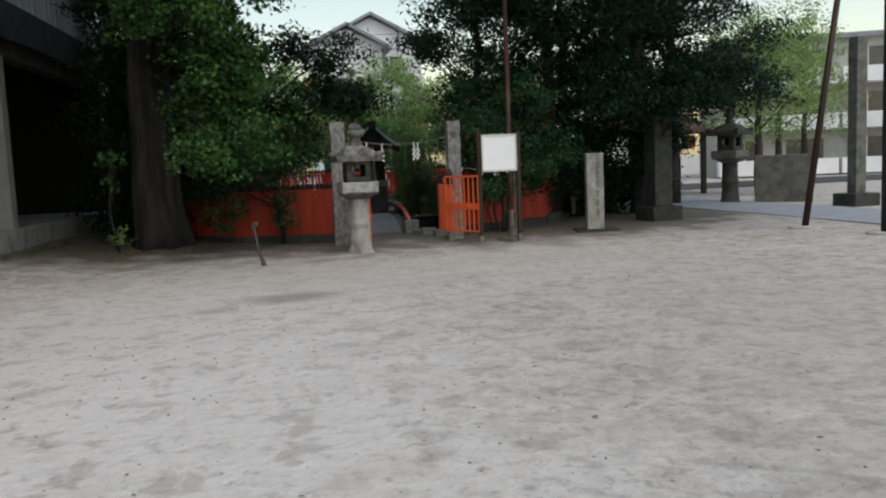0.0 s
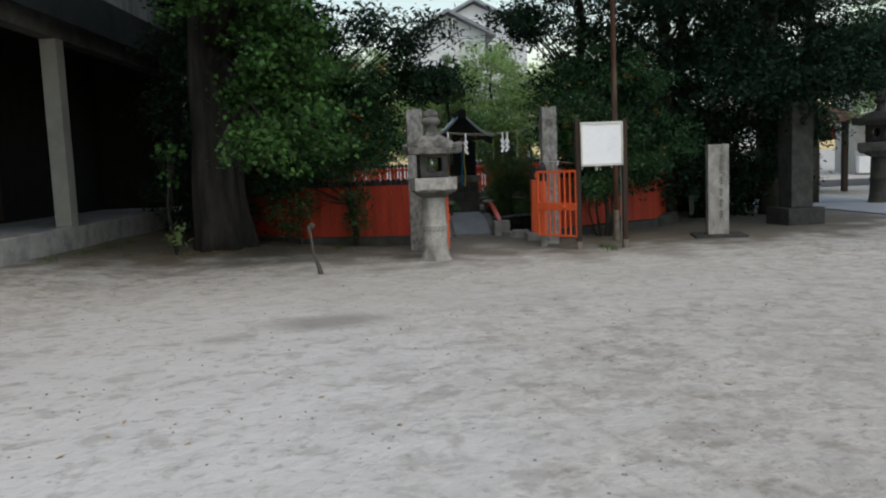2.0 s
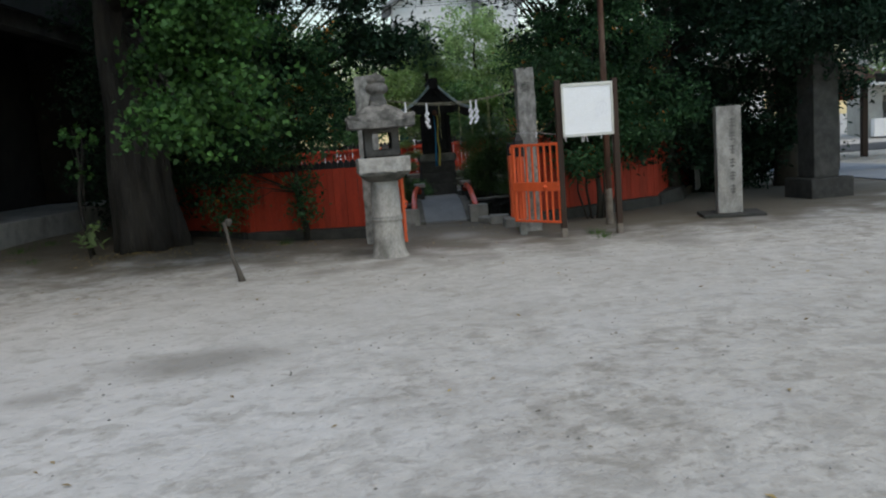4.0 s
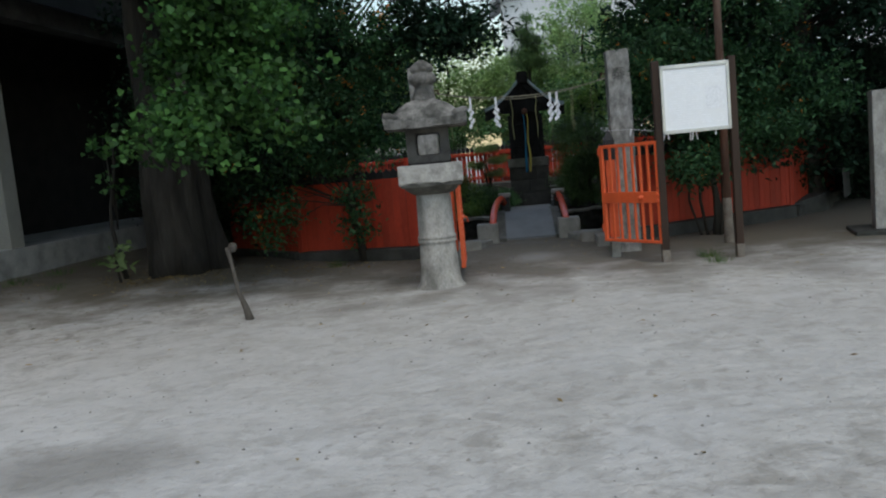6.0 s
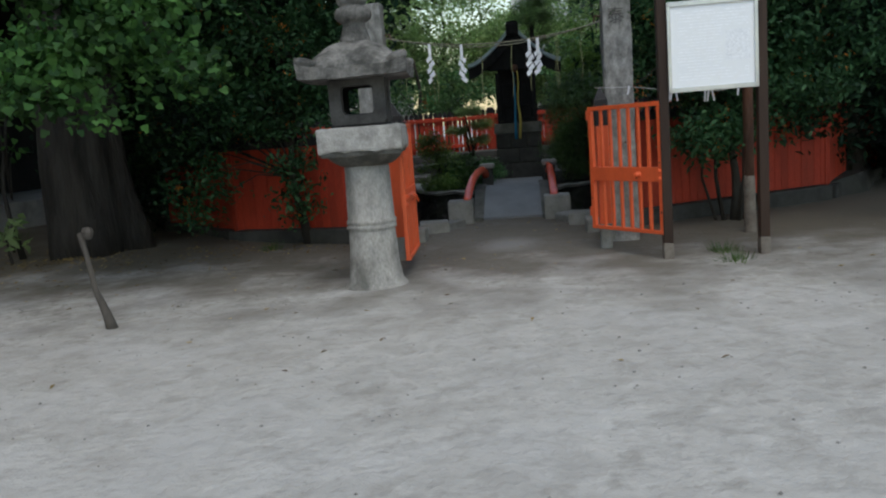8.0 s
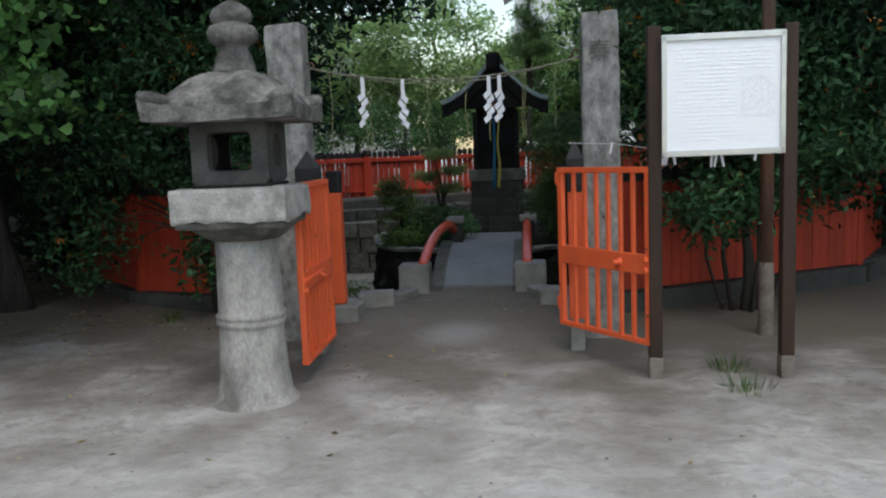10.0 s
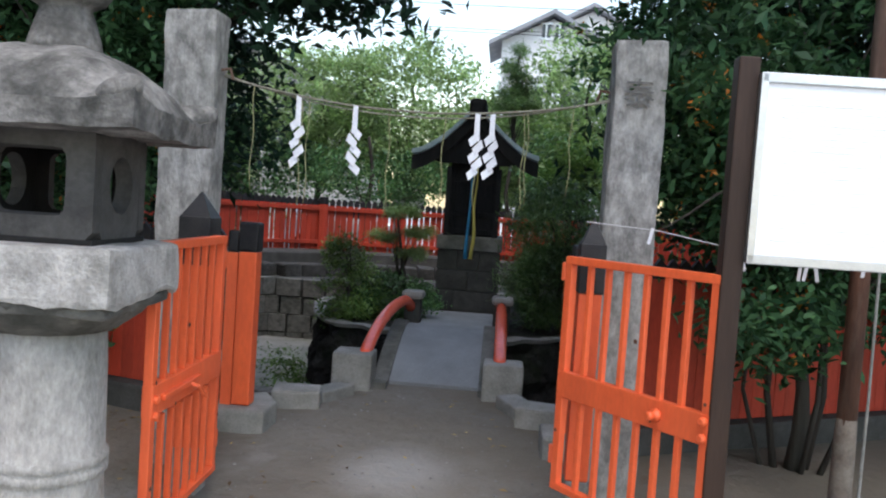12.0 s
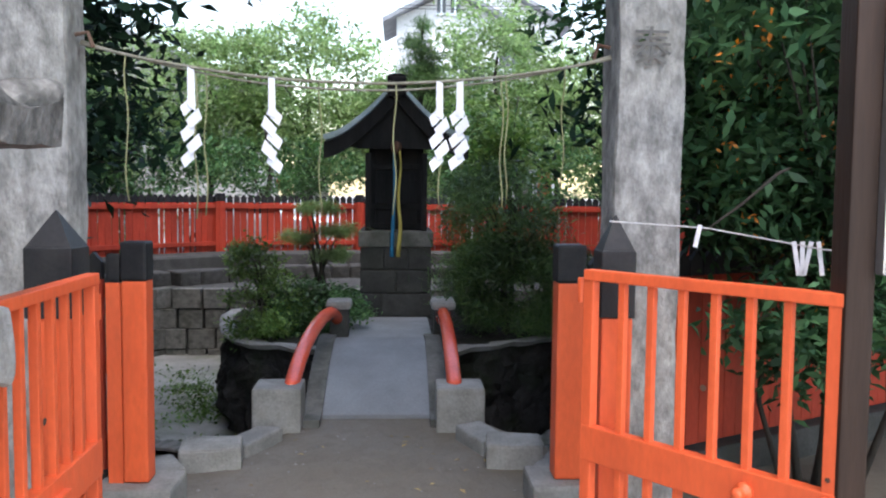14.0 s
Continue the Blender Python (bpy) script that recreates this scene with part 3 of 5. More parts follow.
def fence(a, b, z, label, PICK_H=1.0, gaps=0.126, slim_at=(), ends=lambda L: (0.0, L)):
    """One straight run of pickets with three rails, black tips and end posts."""
    a, b = Vector(a), Vector(b)
    d = b - a
    L, ang = d.length, math.degrees(math.atan2(d.y, d.x))
    e = thing("picket_fence", label, "fence", pose(a.x, a.y, z, 0, 0, ang), "red fence round the garden")
    n = max(2, int(L / gaps))
    for i in range(n):
        x = 0.07 + (L - 0.14) * i / (n - 1)
        slim = Matrix.Diagonal((0.55, 1, 1, 1)) if i in slim_at else Matrix.Identity(4)
        share("picket", PICKETS[PICK_H], e, pose(x, 0, 0, 0, 0.4 * math.sin(i * 2.7), 0) @ slim)
        share("tip", TIP, e, pose(x, 0, PICK_H, 0, 0.4 * math.sin(i * 2.7), 0))
    for zz in (0.1, PICK_H - 0.1) if PICK_H < 0.9 else (0.1, PICK_H * 0.5, PICK_H - 0.1):
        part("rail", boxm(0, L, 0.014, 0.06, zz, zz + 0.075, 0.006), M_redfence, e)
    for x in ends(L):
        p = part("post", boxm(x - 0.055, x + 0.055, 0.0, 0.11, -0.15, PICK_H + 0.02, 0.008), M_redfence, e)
        bm = boxm(x - 0.058, x + 0.058, -0.003, 0.113, PICK_H + 0.02, PICK_H + 0.16, 0.008)
        part("cap", bm, M_black, p)
    return e


FENCE = [(-1.4, 14.69), (-3.6, 15.4), (-5.2, 17.0), (-5.6, 19.6), (-4.9, 22.6), (-3.0, 24.55), (-0.6, 25.1), (1.8, 24.9), (4.0, 23.6), (5.4, 21.0), (5.5, 18.4), (4.0, 16.2), (1.09, 14.66)]
for i, (a, b) in enumerate(zip(FENCE, FENCE[1:])):
    far = 3 <= i <= 8
    fence(b, a, 0.66 if far else 0.2, "worn vermilion picket fence with black tips on a stone ledge" if far else "shaded vermilion picket fence with black pointed tips", 0.84 if far else 1.0, 0.113 if far else 0.109, slim_at=(4, 6, 9, 15) if i in (4, 5) else (3, 11) if far else (), ends=(lambda L: (0.0,)) if i == 0 else (lambda L: (L,)) if i == 11 else (lambda L: (0.0, L)))
    if not far:
        d = Vector(b) - Vector(a)
        e = thing("fence_kerb", "low concrete kerb beneath the red fence", "kerb", pose(a[0], a[1], 0, 0, 0, math.degrees(math.atan2(d.y, d.x))), "kerbs beneath the fence")
        part("kerb", boxm(0.02, d.length - 0.02, -0.11, 0.11, -0.1, 0.19, 0.02), M_stone_dark, e)


# broad end posts of the fence beside the gate
def end_post(x, y, w):
    e = thing("fence_post", "square vermilion post with a black top on a concrete block", "post", pose(x, y, 0), "posts beside the gate")
    part("shaft", boxm(-w / 2, w / 2, -w / 2, w / 2, 0.16, 1.2, 0.012), M_red, e)
    part("cap", boxm(-w / 2 - 0.004, w / 2 + 0.004, -w / 2 - 0.004, w / 2 + 0.004, 1.2, 1.4, 0.016), M_black, e)
    bm = boxm(-0.2, 0.2, -0.17, 0.17, -0.08, 0.16, 0.025)
    rough_up(bm, 0.012, 9)
    part("foot", bm, M_curb, e)
    return e


ep = end_post(-1.235, 14.66, 0.125)
part("board", boxm(-0.145, -0.068, -0.05, -0.02, 0.1, 1.19, 0.006), M_red, ep)
part("board_tip", boxm(-0.143, -0.07, -0.048, -0.022, 1.19, 1.34, 0.02), M_black, ep)
end_post(1.0, 14.66, 0.145)


# ---- gate: posts, two leaves, stone pillars, rope ----
def gate_post(x, y, w):
    e = thing("gate_post", "vermilion gate post with a black pyramid cap", "gate post", pose(x, y, 0), "gate posts")
    part("shaft", boxm(-w / 2, w / 2, -w / 2, w / 2, 0.24, 1.2, 0.01), M_red, e)
    part("foot", boxm(-w / 2 + 0.004, w / 2 - 0.004, -w / 2 + 0.004, w / 2 - 0.004, -0.05, 0.24, 0.01), M_curb, e, "bare grey lower end")
    bm = boxm(-w / 2 - 0.006, w / 2 + 0.006, -w / 2 - 0.006, w / 2 + 0.006, 1.2, 1.45, 0.006)
    part("collar", bm, M_black, e)
    bm = bmesh.new()
    bmesh.ops.create_cone(bm, cap_ends=True, segments=4, radius1=w * 0.72, radius2=0.004, depth=0.13, matrix=pose(0, 0, 1.515, 0, 0, 45))
    part("cap", bm, M_black, e, "black pyramid cap")
    return e


gate_post(-1.125, 13.44, 0.155)
gate_post(0.91, 13.46, 0.118)


def gate_leaf(x, y, ang, z, L, flip):
    e = thing("gate_leaf", "open orange-vermilion barred metal gate leaf", "gate", pose(x, y, z, 0, 0, ang), "gate leaves")
    H = 1.17 if not flip else 1.215
    for a, b, nm in ((0, 0.045, "stile"), (L - 0.05, L, "stile")):
        part(nm, boxm(a, b, -0.02, 0.02, 0, H, 0.005), M_red, e)
    for a, b, nm in ((0.0, 0.032, "bottom_rail"), (H - 0.035, H + 0.004, "top_rail"), (0.47, 0.6, "middle_rail") if not flip else (0.5, 0.63, "middle_rail")):
        part(nm, boxm(0.003, L - 0.003, -0.024, 0.024, a, b, 0.005), M_red, e)
    n = 6
    bar = picket_mesh("bar", 0.026, 1.0, M_red)
    for i in range(n):
        xx = 0.045 + (L - 0.095) * (i + 1) / (n + 1)
        share("bar", bar, e, Matrix.Translation((xx, 0, 0.02)) @ Matrix.Diagonal((1, 1.1, 0.46, 1)))
        share("bar", bar, e, Matrix.Translation((xx, 0, 0.59)) @ Matrix.Diagonal((1, 1.1, H - 0.61, 1)))
    s = 1 if flip else -1
    if flip:
        lock = part("latch", boxm(L * 0.4, L * 0.9, s * 0.026 - 0.008, s * 0.026 + 0.02, 0.552, 0.58, 0.006), M_red, e, "sliding bolt in the gate's paint")
        part("handle", tube(bmesh.new(), [(L * 0.55, s * 0.03, 0.566), (L * 0.55, s * 0.075, 0.55), (L * 0.47, s * 0.085, 0.49)], 0.009), M_red, lock)
    else:
        part("knob", lathe(bmesh.new(), [(0.03, 0), (0.03, 0.012), (0.018, 0.016), (0.016, 0.04), (0.022, 0.045), (0.014, 0.055)], 12, pose(L * 0.7, s * 0.024, 0.535, -90 * s, 0, 0)), M_red, e, smooth=True)
    for zz in (0.5, 0.57):
        b = lathe(bmesh.new(), [(0.02, 0), (0.02, 0.018), (0.012, 0.024)], 10, pose(L - 0.03, s * 0.02, zz, -90 * s, 0, 0))
        part("bolt", b, M_red, e)
    for xx, zz, r in ((0.5, 0.83, 0.012), (L - 0.03, 0.64, 0.008), (0.02, 0.3, 0.009), (0.62, 0.5, 0.007), (L - 0.02, 0.2, 0.01)):
        part("rust_spot", lathe(bmesh.new(), [(r, 0), (r * 0.9, 0.0015)], 9, pose(xx, s * 0.0245, zz, -90 * s, 0, 0)), M_rust, e, "dark rust chip in the paint")
    for zz in (0.12, 1.05):
        part("hinge", lathe(bmesh.new(), [(0.018, 0), (0.018, 0.09)], 10, pose(-0.02, 0, zz)), M_red, e)
    return e


gate_leaf(-0.97, 13.36, -88.2, 0.145, 0.88, True)
gate_leaf(0.79, 13.39, -52.5, 0.21, 0.93, False)


def pillar(x, y, w, h, label, d=0.13):
    e = thing("stone_pillar", label, "pillar", pose(x, y, 0), "stone pillars at the gate")
    bm = bmesh.new()
    box(bm, -w / 2, w / 2, -d, d, -0.1, h, 0.022)
    bmesh.ops.subdivide_edges(bm, edges=[ed for ed in bm.edges if abs(ed.verts[0].co.z - ed.verts[1].co.z) > 1], cuts=24)
    rough_up(bm, 0.014, 5)
    part("shaft", bm, M_pillar, e, smooth=False)
    return e


pl = pillar(-1.37, 13.88, 0.31, 2.6, "tall weathered granite gate pillar", 0.105)
pr = pillar(1.14, 13.92, 0.29, 2.56, "tall weathered granite gate pillar with carved characters")
for px, sgn in ((-1.21, 1), (0.99, -1)):
    part("hook", tube(bmesh.new(), [(px - (-1.37 if sgn > 0 else 1.14), -0.02, 2.25 + 0.03), (px - (-1.37 if sgn > 0 else 1.14) + 0.05 * sgn, -0.02, 2.29), (px - (-1.37 if sgn > 0 else 1.14) + 0.07 * sgn, -0.02, 2.23)], 0.009), M_rust, pl if sgn > 0 else pr)


def carving(parent, chars, x, y, z, size, material):
    """Cut letters, one under another, just proud of the face."""
    for i, ch in enumerate(chars):
        cu = bpy.data.curves.new("inscription", "FONT")
        cu.body, cu.size, cu.align_x, cu.extrude = ch, size, "CENTER", 0.002
        tmp = new("inscription", cu)
        me = bpy.data.meshes.new_from_object(tmp.evaluated_get(bpy.context.evaluated_depsgraph_get()))
        bpy.data.objects.remove(tmp)
        me.materials.append(material)
        ob = new("inscription", me)
        ob.parent = parent
        ob.matrix_basis = pose(x, y, z - i * size * 1.15, 90, 0, 0)


carving(pr, "\u6cf0", -0.01, -0.147, 2.2, 0.175, M_carved)

rope = thing("straw_rope", "thin sagging straw rope strung between the stone pillars", "rope")
for k, (dz, sag) in enumerate(((0, 0.13), (0.012, 0.17))):
    pts = []
    for i in range(25):
        f = i / 24
        pts.append((-1.2 + 2.19 * f, 13.88 + 0.01 * k + 0.006 * math.sin(i), 2.25 + dz - sag * 4 * f * (1 - f) - 0.02 * f))
    part("strand", tube(bmesh.new(), pts, 0.0065 - 0.0015 * k, 7), M_rope, rope, smooth=True)


def rope_z(x):
    f = (x + 1.2) / 2.19
    return 2.25 - 0.13 * 4 * f * (1 - f) - 0.02 * f


def shide(x, seed, L):
    e = thing("paper_streamer", "folded white zigzag paper streamer hanging from the rope", "paper streamer", pose(x, 13.87, rope_z(x), 0, 0, 20 * math.sin(seed)), "paper streamers")
    def sheet(quad, y0, y1):
        v = [(p[0], (y0 if n in (0, 3) else y1) + dy, p[1]) for dy in (0, 0.0015) for n, p in enumerate(quad)]
        obj("fold", v, [(0, 1, 2, 3), (7, 6, 5, 4), (0, 4, 5, 1), (1, 5, 6, 2), (2, 6, 7, 3), (3, 7, 4, 0)], M_white, e)

    k = L / 0.38
    s = 0.72 if seed % 2 else -0.72
    sheet([(-0.014, 0.0), (0.014, 0.0), (0.017, -0.17 * k), (-0.014, -0.15 * k)], 0, 0.004)
    for i in range(5):
        x0, z0 = s * (0.016 if i % 2 else -0.016), (-0.13 - 0.05 * i) * k
        sheet([(x0 - s * 0.045, z0 - 0.026), (x0 + s * 0.024, z0 + 0.026), (x0 + s * 0.045, z0 - 0.018), (x0 - s * 0.024, z0 - 0.066)], 0.006 * (i % 2) - 0.004 * i, 0.014 * (1 - i % 2))


for x, s, L in ((-0.755, 1, 0.4), (-0.427, 2, 0.38), (0.266, 3, 0.36), (0.35, 5, 0.36)):
    shide(x, s, L)
for x, L in ((-1.02, 0.6), (-0.74, 0.62), (-0.7, 0.6), (-0.23, 0.55), (0.08, 0.55), (0.27, 0.52), (0.53, 0.55), (0.55, 0.52), (0.79, 0.5)):
    e = thing("hanging_cord", "thin yellow-green straw cord hanging from the rope", "cord", pose(x, 13.885, rope_z(x)), "hanging straw cords")
    part("cord", tube(bmesh.new(), [(0.007 * math.sin(i * 1.1 + x * 9), 0.004 * math.cos(i * 2), -L * i / 9) for i in range(10)], 0.0034, 5), M_cord, e, smooth=True)


# ---- stone lantern in front of the gate ----
def stone_lantern(x, y, rz, k=1.0, M_stone=M_stone, M_stone_pale=M_stone_pale):
    e = thing("stone_lantern", "tall weathered grey granite lantern standing on bare earth", "stone lantern", pose(x, y, 0, 0, 0, rz) @ Matrix.Scale(k, 4))
    bm = lathe(bmesh.new(), [(0.3, -0.05), (0.27, 0.01), (0.235, 0.06), (0.215, 0.2), (0.2, 0.48), (0.2, 0.495), (0.213, 0.505), (0.213, 0.53), (0.203, 0.54), (0.213, 0.55), (0.213, 0.575), (0.2, 0.585), (0.193, 0.9), (0.19, 1.06)], 40)
    rough_up(bm, 0.006, 7)
    part("shaft", bm, M_shaft if k == 1.0 else M_stone, e, smooth=True)
    bm = lathe(bmesh.new(), [(0.2, 1.04), (0.24, 1.065), (0.28, 1.1), (0.31, 1.15), (0.32, 1.17)], 48)
    for v in bm.verts:
        a = math.atan2(v.co.y, v.co.x)
        s = 1 + 0.06 * abs(math.cos(8 * a))
        q = 1.0 / max(abs(math.cos(a)), abs(math.sin(a)))
        f = (v.co.z - 1.04) / 0.13
        s *= 1 + (min(q, 1.22) - 1) * f
        v.co.x, v.co.y = v.co.x * s, v.co.y * s
    # petal base and slab underside get their shade from this darker stone
    part("petal_base", bm, M_underside, e, smooth=True)
    bm = boxm(-0.345, 0.345, -0.345, 0.345, 1.165, 1.365, 0.022)
    bmesh.ops.subdivide_edges(bm, edges=[ed for ed in bm.edges if ed.calc_length() > 0.1], cuts=9, use_grid_fill=True)
    rough_up(bm, 0.01, 6)
    for v in bm.verts:
        if v.co.z < 1.2:
            v.co += Vector((0.25 * v.co.x, 0.25 * v.co.y, 1)) * 0.028 * noise.noise(v.co * 13)
    part("platform", bm, M_stone_pale, e)
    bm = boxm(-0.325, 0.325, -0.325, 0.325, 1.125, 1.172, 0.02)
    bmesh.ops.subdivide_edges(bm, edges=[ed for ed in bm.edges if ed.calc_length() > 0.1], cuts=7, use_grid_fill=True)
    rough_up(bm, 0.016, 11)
    part("platform_underside", bm, M_underside, e, "rough chipped dark underside")
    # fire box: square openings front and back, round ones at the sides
    fb = part("fire_box", boxm(-0.235, 0.235, -0.235, 0.235, 1.36, 1.385, 0.006), M_firebox_inner, e)
    for rz2, w2, n, a, b in ((0, 0.23, 9, 0.132, 0.118), (180, 0.23, 9, 0.132, 0.118), (90, 0.168, 2, 0.1, 0.105), (270, 0.168, 2, 0.1, 0.105)):
        bm = bmesh.new()
        rows = []
        for k in range(40):
            t = 2 * math.pi * k / 40 + math.pi / 4
            c, s = math.cos(t), math.sin(t)
            q = 1 / max(abs(c) / w2, abs(s) / 0.2)
            r = (abs(c / a) ** n + abs(s / b) ** n) ** (-1 / n)
            rows.append([bm.verts.new((x, y, 1.578 + z)) for x, y, z in ((q * c, -0.23, q * s), (r * c, -0.23, r * s), (r * c * 0.93, -0.17, r * s * 0.93), (q * c, -0.17, q * s))])
        for k in range(40):
            p, o = rows[k], rows[(k + 1) % 40]
            for h in range(4):
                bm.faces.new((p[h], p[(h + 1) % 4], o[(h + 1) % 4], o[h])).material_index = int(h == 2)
        bmesh.ops.recalc_face_normals(bm, faces=bm.faces)
        bmesh.ops.transform(bm, matrix=pose(0, 0, 0, 0, 0, rz2), verts=bm.verts)
        part("fire_box_wall", bm, M_firebox, fb).data.materials.append(M_firebox_inner)
    # roof: thick rim with lifted corners, domed body on it
    def cushion(name, half, upper, lower, material, label):
        bm = bmesh.new()
        N = 30
        grid, low = {}, {}
        for i in range(N + 1):
            for j in range(N + 1):
                u, w = 2 * i / N - 1, 2 * j / N - 1
                grid[i, j] = bm.verts.new((u * half, w * half, upper(u, w)))
                low[i, j] = bm.verts.new((u * half * 0.985, w * half * 0.985, lower(u, w)))
        for i in range(N):
            for j in range(N):
                bm.faces.new((grid[i, j], grid[i + 1, j], grid[i + 1, j + 1], grid[i, j + 1]))
                bm.faces.new((low[i, j], low[i, j + 1], low[i + 1, j + 1], low[i + 1, j]))
            for a, b in (((i, 0), (i + 1, 0)), ((N, i), (N, i + 1)), ((i + 1, N), (i, N)), ((0, i + 1), (0, i))):
                bm.faces.new((low[a], low[b], grid[b], grid[a]))
        rough_up(bm, 0.009, 7)
        rough_up(bm, 0.004, 23)
        part(name, bm, material, e, label, smooth=name == "roof_dome")

    cushion("roof_rim", 0.44, lambda u, w: 1.838 + 0.055 * (abs(u) * abs(w)) ** 4, lambda u, w: 1.752 + 0.012 * (abs(u) * abs(w)) ** 3, M_shaft if k == 1.0 else M_stone, "worn pale rim with lifted corners")
    cushion("roof_dome", 0.4, lambda u, w: 1.835 + 0.235 * max(0.0, 1 - ((abs(u) ** 5 + abs(w) ** 5) ** 0.2) ** 2.2) ** 0.8 + 0.05 * (abs(u) * abs(w)) ** 4, lambda u, w: 1.8, M_stone, "weathered domed roof")
    for q in range(4):
        bm = bmesh.new()
        bmesh.ops.create_icosphere(bm, subdivisions=3, radius=1)
        for v in bm.verts:
            v.co = Vector((0.125 * v.co.x, 0.062 * v.co.y * (1 - 0.25 * v.co.x), 0.05 * v.co.z + 0.02 * v.co.x * abs(v.co.x)))
        bmesh.ops.transform(bm, matrix=pose(0, 0, 0, 0, 0, 45 + 90 * q) @ pose(0.505, 0, 1.876, 0, -9, 0), verts=bm.verts)
        rough_up(bm, 0.006, 12)
        part("roof_horn", bm, M_horn if k == 1.0 else M_stone, e, "pale upturned corner", smooth=True)
    bm = lathe(bmesh.new(), [(0.135, 2.04), (0.128, 2.07), (0.116, 2.11), (0.1, 2.16), (0.086, 2.205), (0.1, 2.215), (0.135, 2.235), (0.152, 2.265), (0.15, 2.3), (0.13, 2.335), (0.094, 2.35), (0.115, 2.362), (0.128, 2.39), (0.11, 2.43), (0.06, 2.465), (0.02, 2.485), (0.004, 2.49)], 32)
    rough_up(bm, 0.006, 8)
    part("finial", bm, M_shaft if k == 1.0 else M_stone, e, "stacked jewel-shaped stone finial", smooth=True)
    return e


stone_lantern(-1.19, 12.2, 4)


# ---- notice board ----
nb = thing("notice_board", "white notice board in an aluminium frame on two dark brown posts", "notice board", pose(1.79, 12.66, 0, 0, 0, 1.5))
for x, top in ((-0.415, 2.26), (0.42, 2.24)):
    p = part("post", boxm(x - 0.042, x + 0.042, -0.015, 0.07, 0.0, top, 0.008), M_post, nb)
    bm = boxm(x - 0.045, x + 0.045, -0.018, 0.073, -0.06, 0.14, 0.012)
    rough_up(bm, 0.004, 14)
    part("foot", bm, M_pale_end, p, "pale worn lower end")
part("panel", boxm(-0.36, 0.36, -0.034, -0.016, 1.46, 2.18), M_paper, nb, "glossy white printed panel")
for x0, x1, z0, z1, nm in ((-0.375, 0.375, 2.155, 2.195, "frame_top"), (-0.375, 0.375, 1.44, 1.48, "frame_bottom"), (-0.377, -0.347, 1.442, 2.193, "frame_side"), (0.347, 0.377, 1.442, 2.193, "frame_side")):
    part(nm, boxm(x0, x1, -0.05, -0.012, z0, z1, 0.004), M_alu, nb, "aluminium frame bar")
rng = np.random.default_rng(11)
bm = bmesh.new()
z = 2.1
while z > 1.53:
    x = -0.3 + rng.uniform(0, 0.03)
    end = 0.08 if 1.64 < z < 1.97 else 0.3
    while x < end:
        w = rng.uniform(0.02, 0.09)
        if rng.random() < 0.85:
            box(bm, x, min(x + w, end), -0.0365, -0.0345, z, z + 0.007)
        x += w + rng.uniform(0.006, 0.014)
    z -= 0.0255
tagged(part("print", bm, M_ink, nb, "fine rows of grey print"), kind="stuff")
bm = bmesh.new()
box(bm, 0.11, 0.31, -0.036, -0.0345, 1.68, 1.93)
M_ghost = mat("pale_print", (0.86, 0.87, 0.9), (0.82, 0.83, 0.86), 5, 0.3, 0, 60)
part("picture", bm, M_ghost, nb, "pale grey printed diagram")

# string of paper slips between the gate post and the board
st = thing("paper_slip_string", "slack white string with tied paper slips", "string")
P = [(0.86, 13.36, 1.56), (1.2, 13.3, 1.54), (1.6, 13.25, 1.47), (1.95, 13.2, 1.44), (2.3, 13.3, 1.47)]
part("string", tube(bmesh.new(), P, 0.003, 5), M_string, st)
for x, y, z, L, k in ((1.17, 13.3, 1.54, 0.07, 1), (1.5, 13.26, 1.485, 0.11, 4), (1.85, 13.21, 1.45, 0.1, 3), (2.16, 13.26, 1.455, 0.07, 1)):
    for i in range(k):
        part("slip", boxm(-0.008, 0.008, -0.002, 0.002, -L, 0.012, 0, pose(x + 0.03 * i, y, z, 0, 12 * math.sin(i * 2 + x * 7), 0)), M_white, st, "tied white paper slip")
part("twig", tube(bmesh.new(), [(1.19, 13.3, 1.53), (1.34, 13.33, 1.63), (1.48, 13.36, 1.74), (1.53, 13.37, 1.76)], [0.003, 0.005, 0.006, 0.004], 6), M_bark_dark, st, "bare grey twig")

# rusty pole and thin pipe behind the board
rp = thing("rusty_pole", "tall rust-brown metal pole with a thin grey pipe", "pole", pose(2.4, 13.85, 0))
part("pole", tube(bmesh.new(), [(0, 0, -0.1), (0.0, 0, 2), (0.0, 0.0, 6.5)], [0.055, 0.05, 0.04], 14), M_rust, rp, smooth=True)
# thin added shell that gives the pole its greyish lower end
bm = lathe(bmesh.new(), [(0.062, -0.06), (0.061, 0.02), (0.06, 0.1), (0.058, 0.45), (0.0545, 0.58)], 16)
rough_up(bm, 0.004, 14)
part("foot", bm, M_pale_end, rp, "pale grey lower end of the pole", smooth=True)
part("pipe", tube(bmesh.new(), [(0.1, 0.0, -0.05), (0.105, 0, 0.7), (0.1, 0.0, 1.43)], 0.0085, 8), M_curb, rp, "thin grey pipe")


# ---- bridge to the island ----
br = thing("stone_bridge", "small arched concrete bridge with red tube rails", "bridge")


def deck_z(y):
    f = (y - 16.33) / 1.25
    if f < 1:
        return 0.03 + 0.345 * (1 - (1 - max(0, f)) ** 1.7)
    return 0.375 - 0.1 * (y - 17.58)


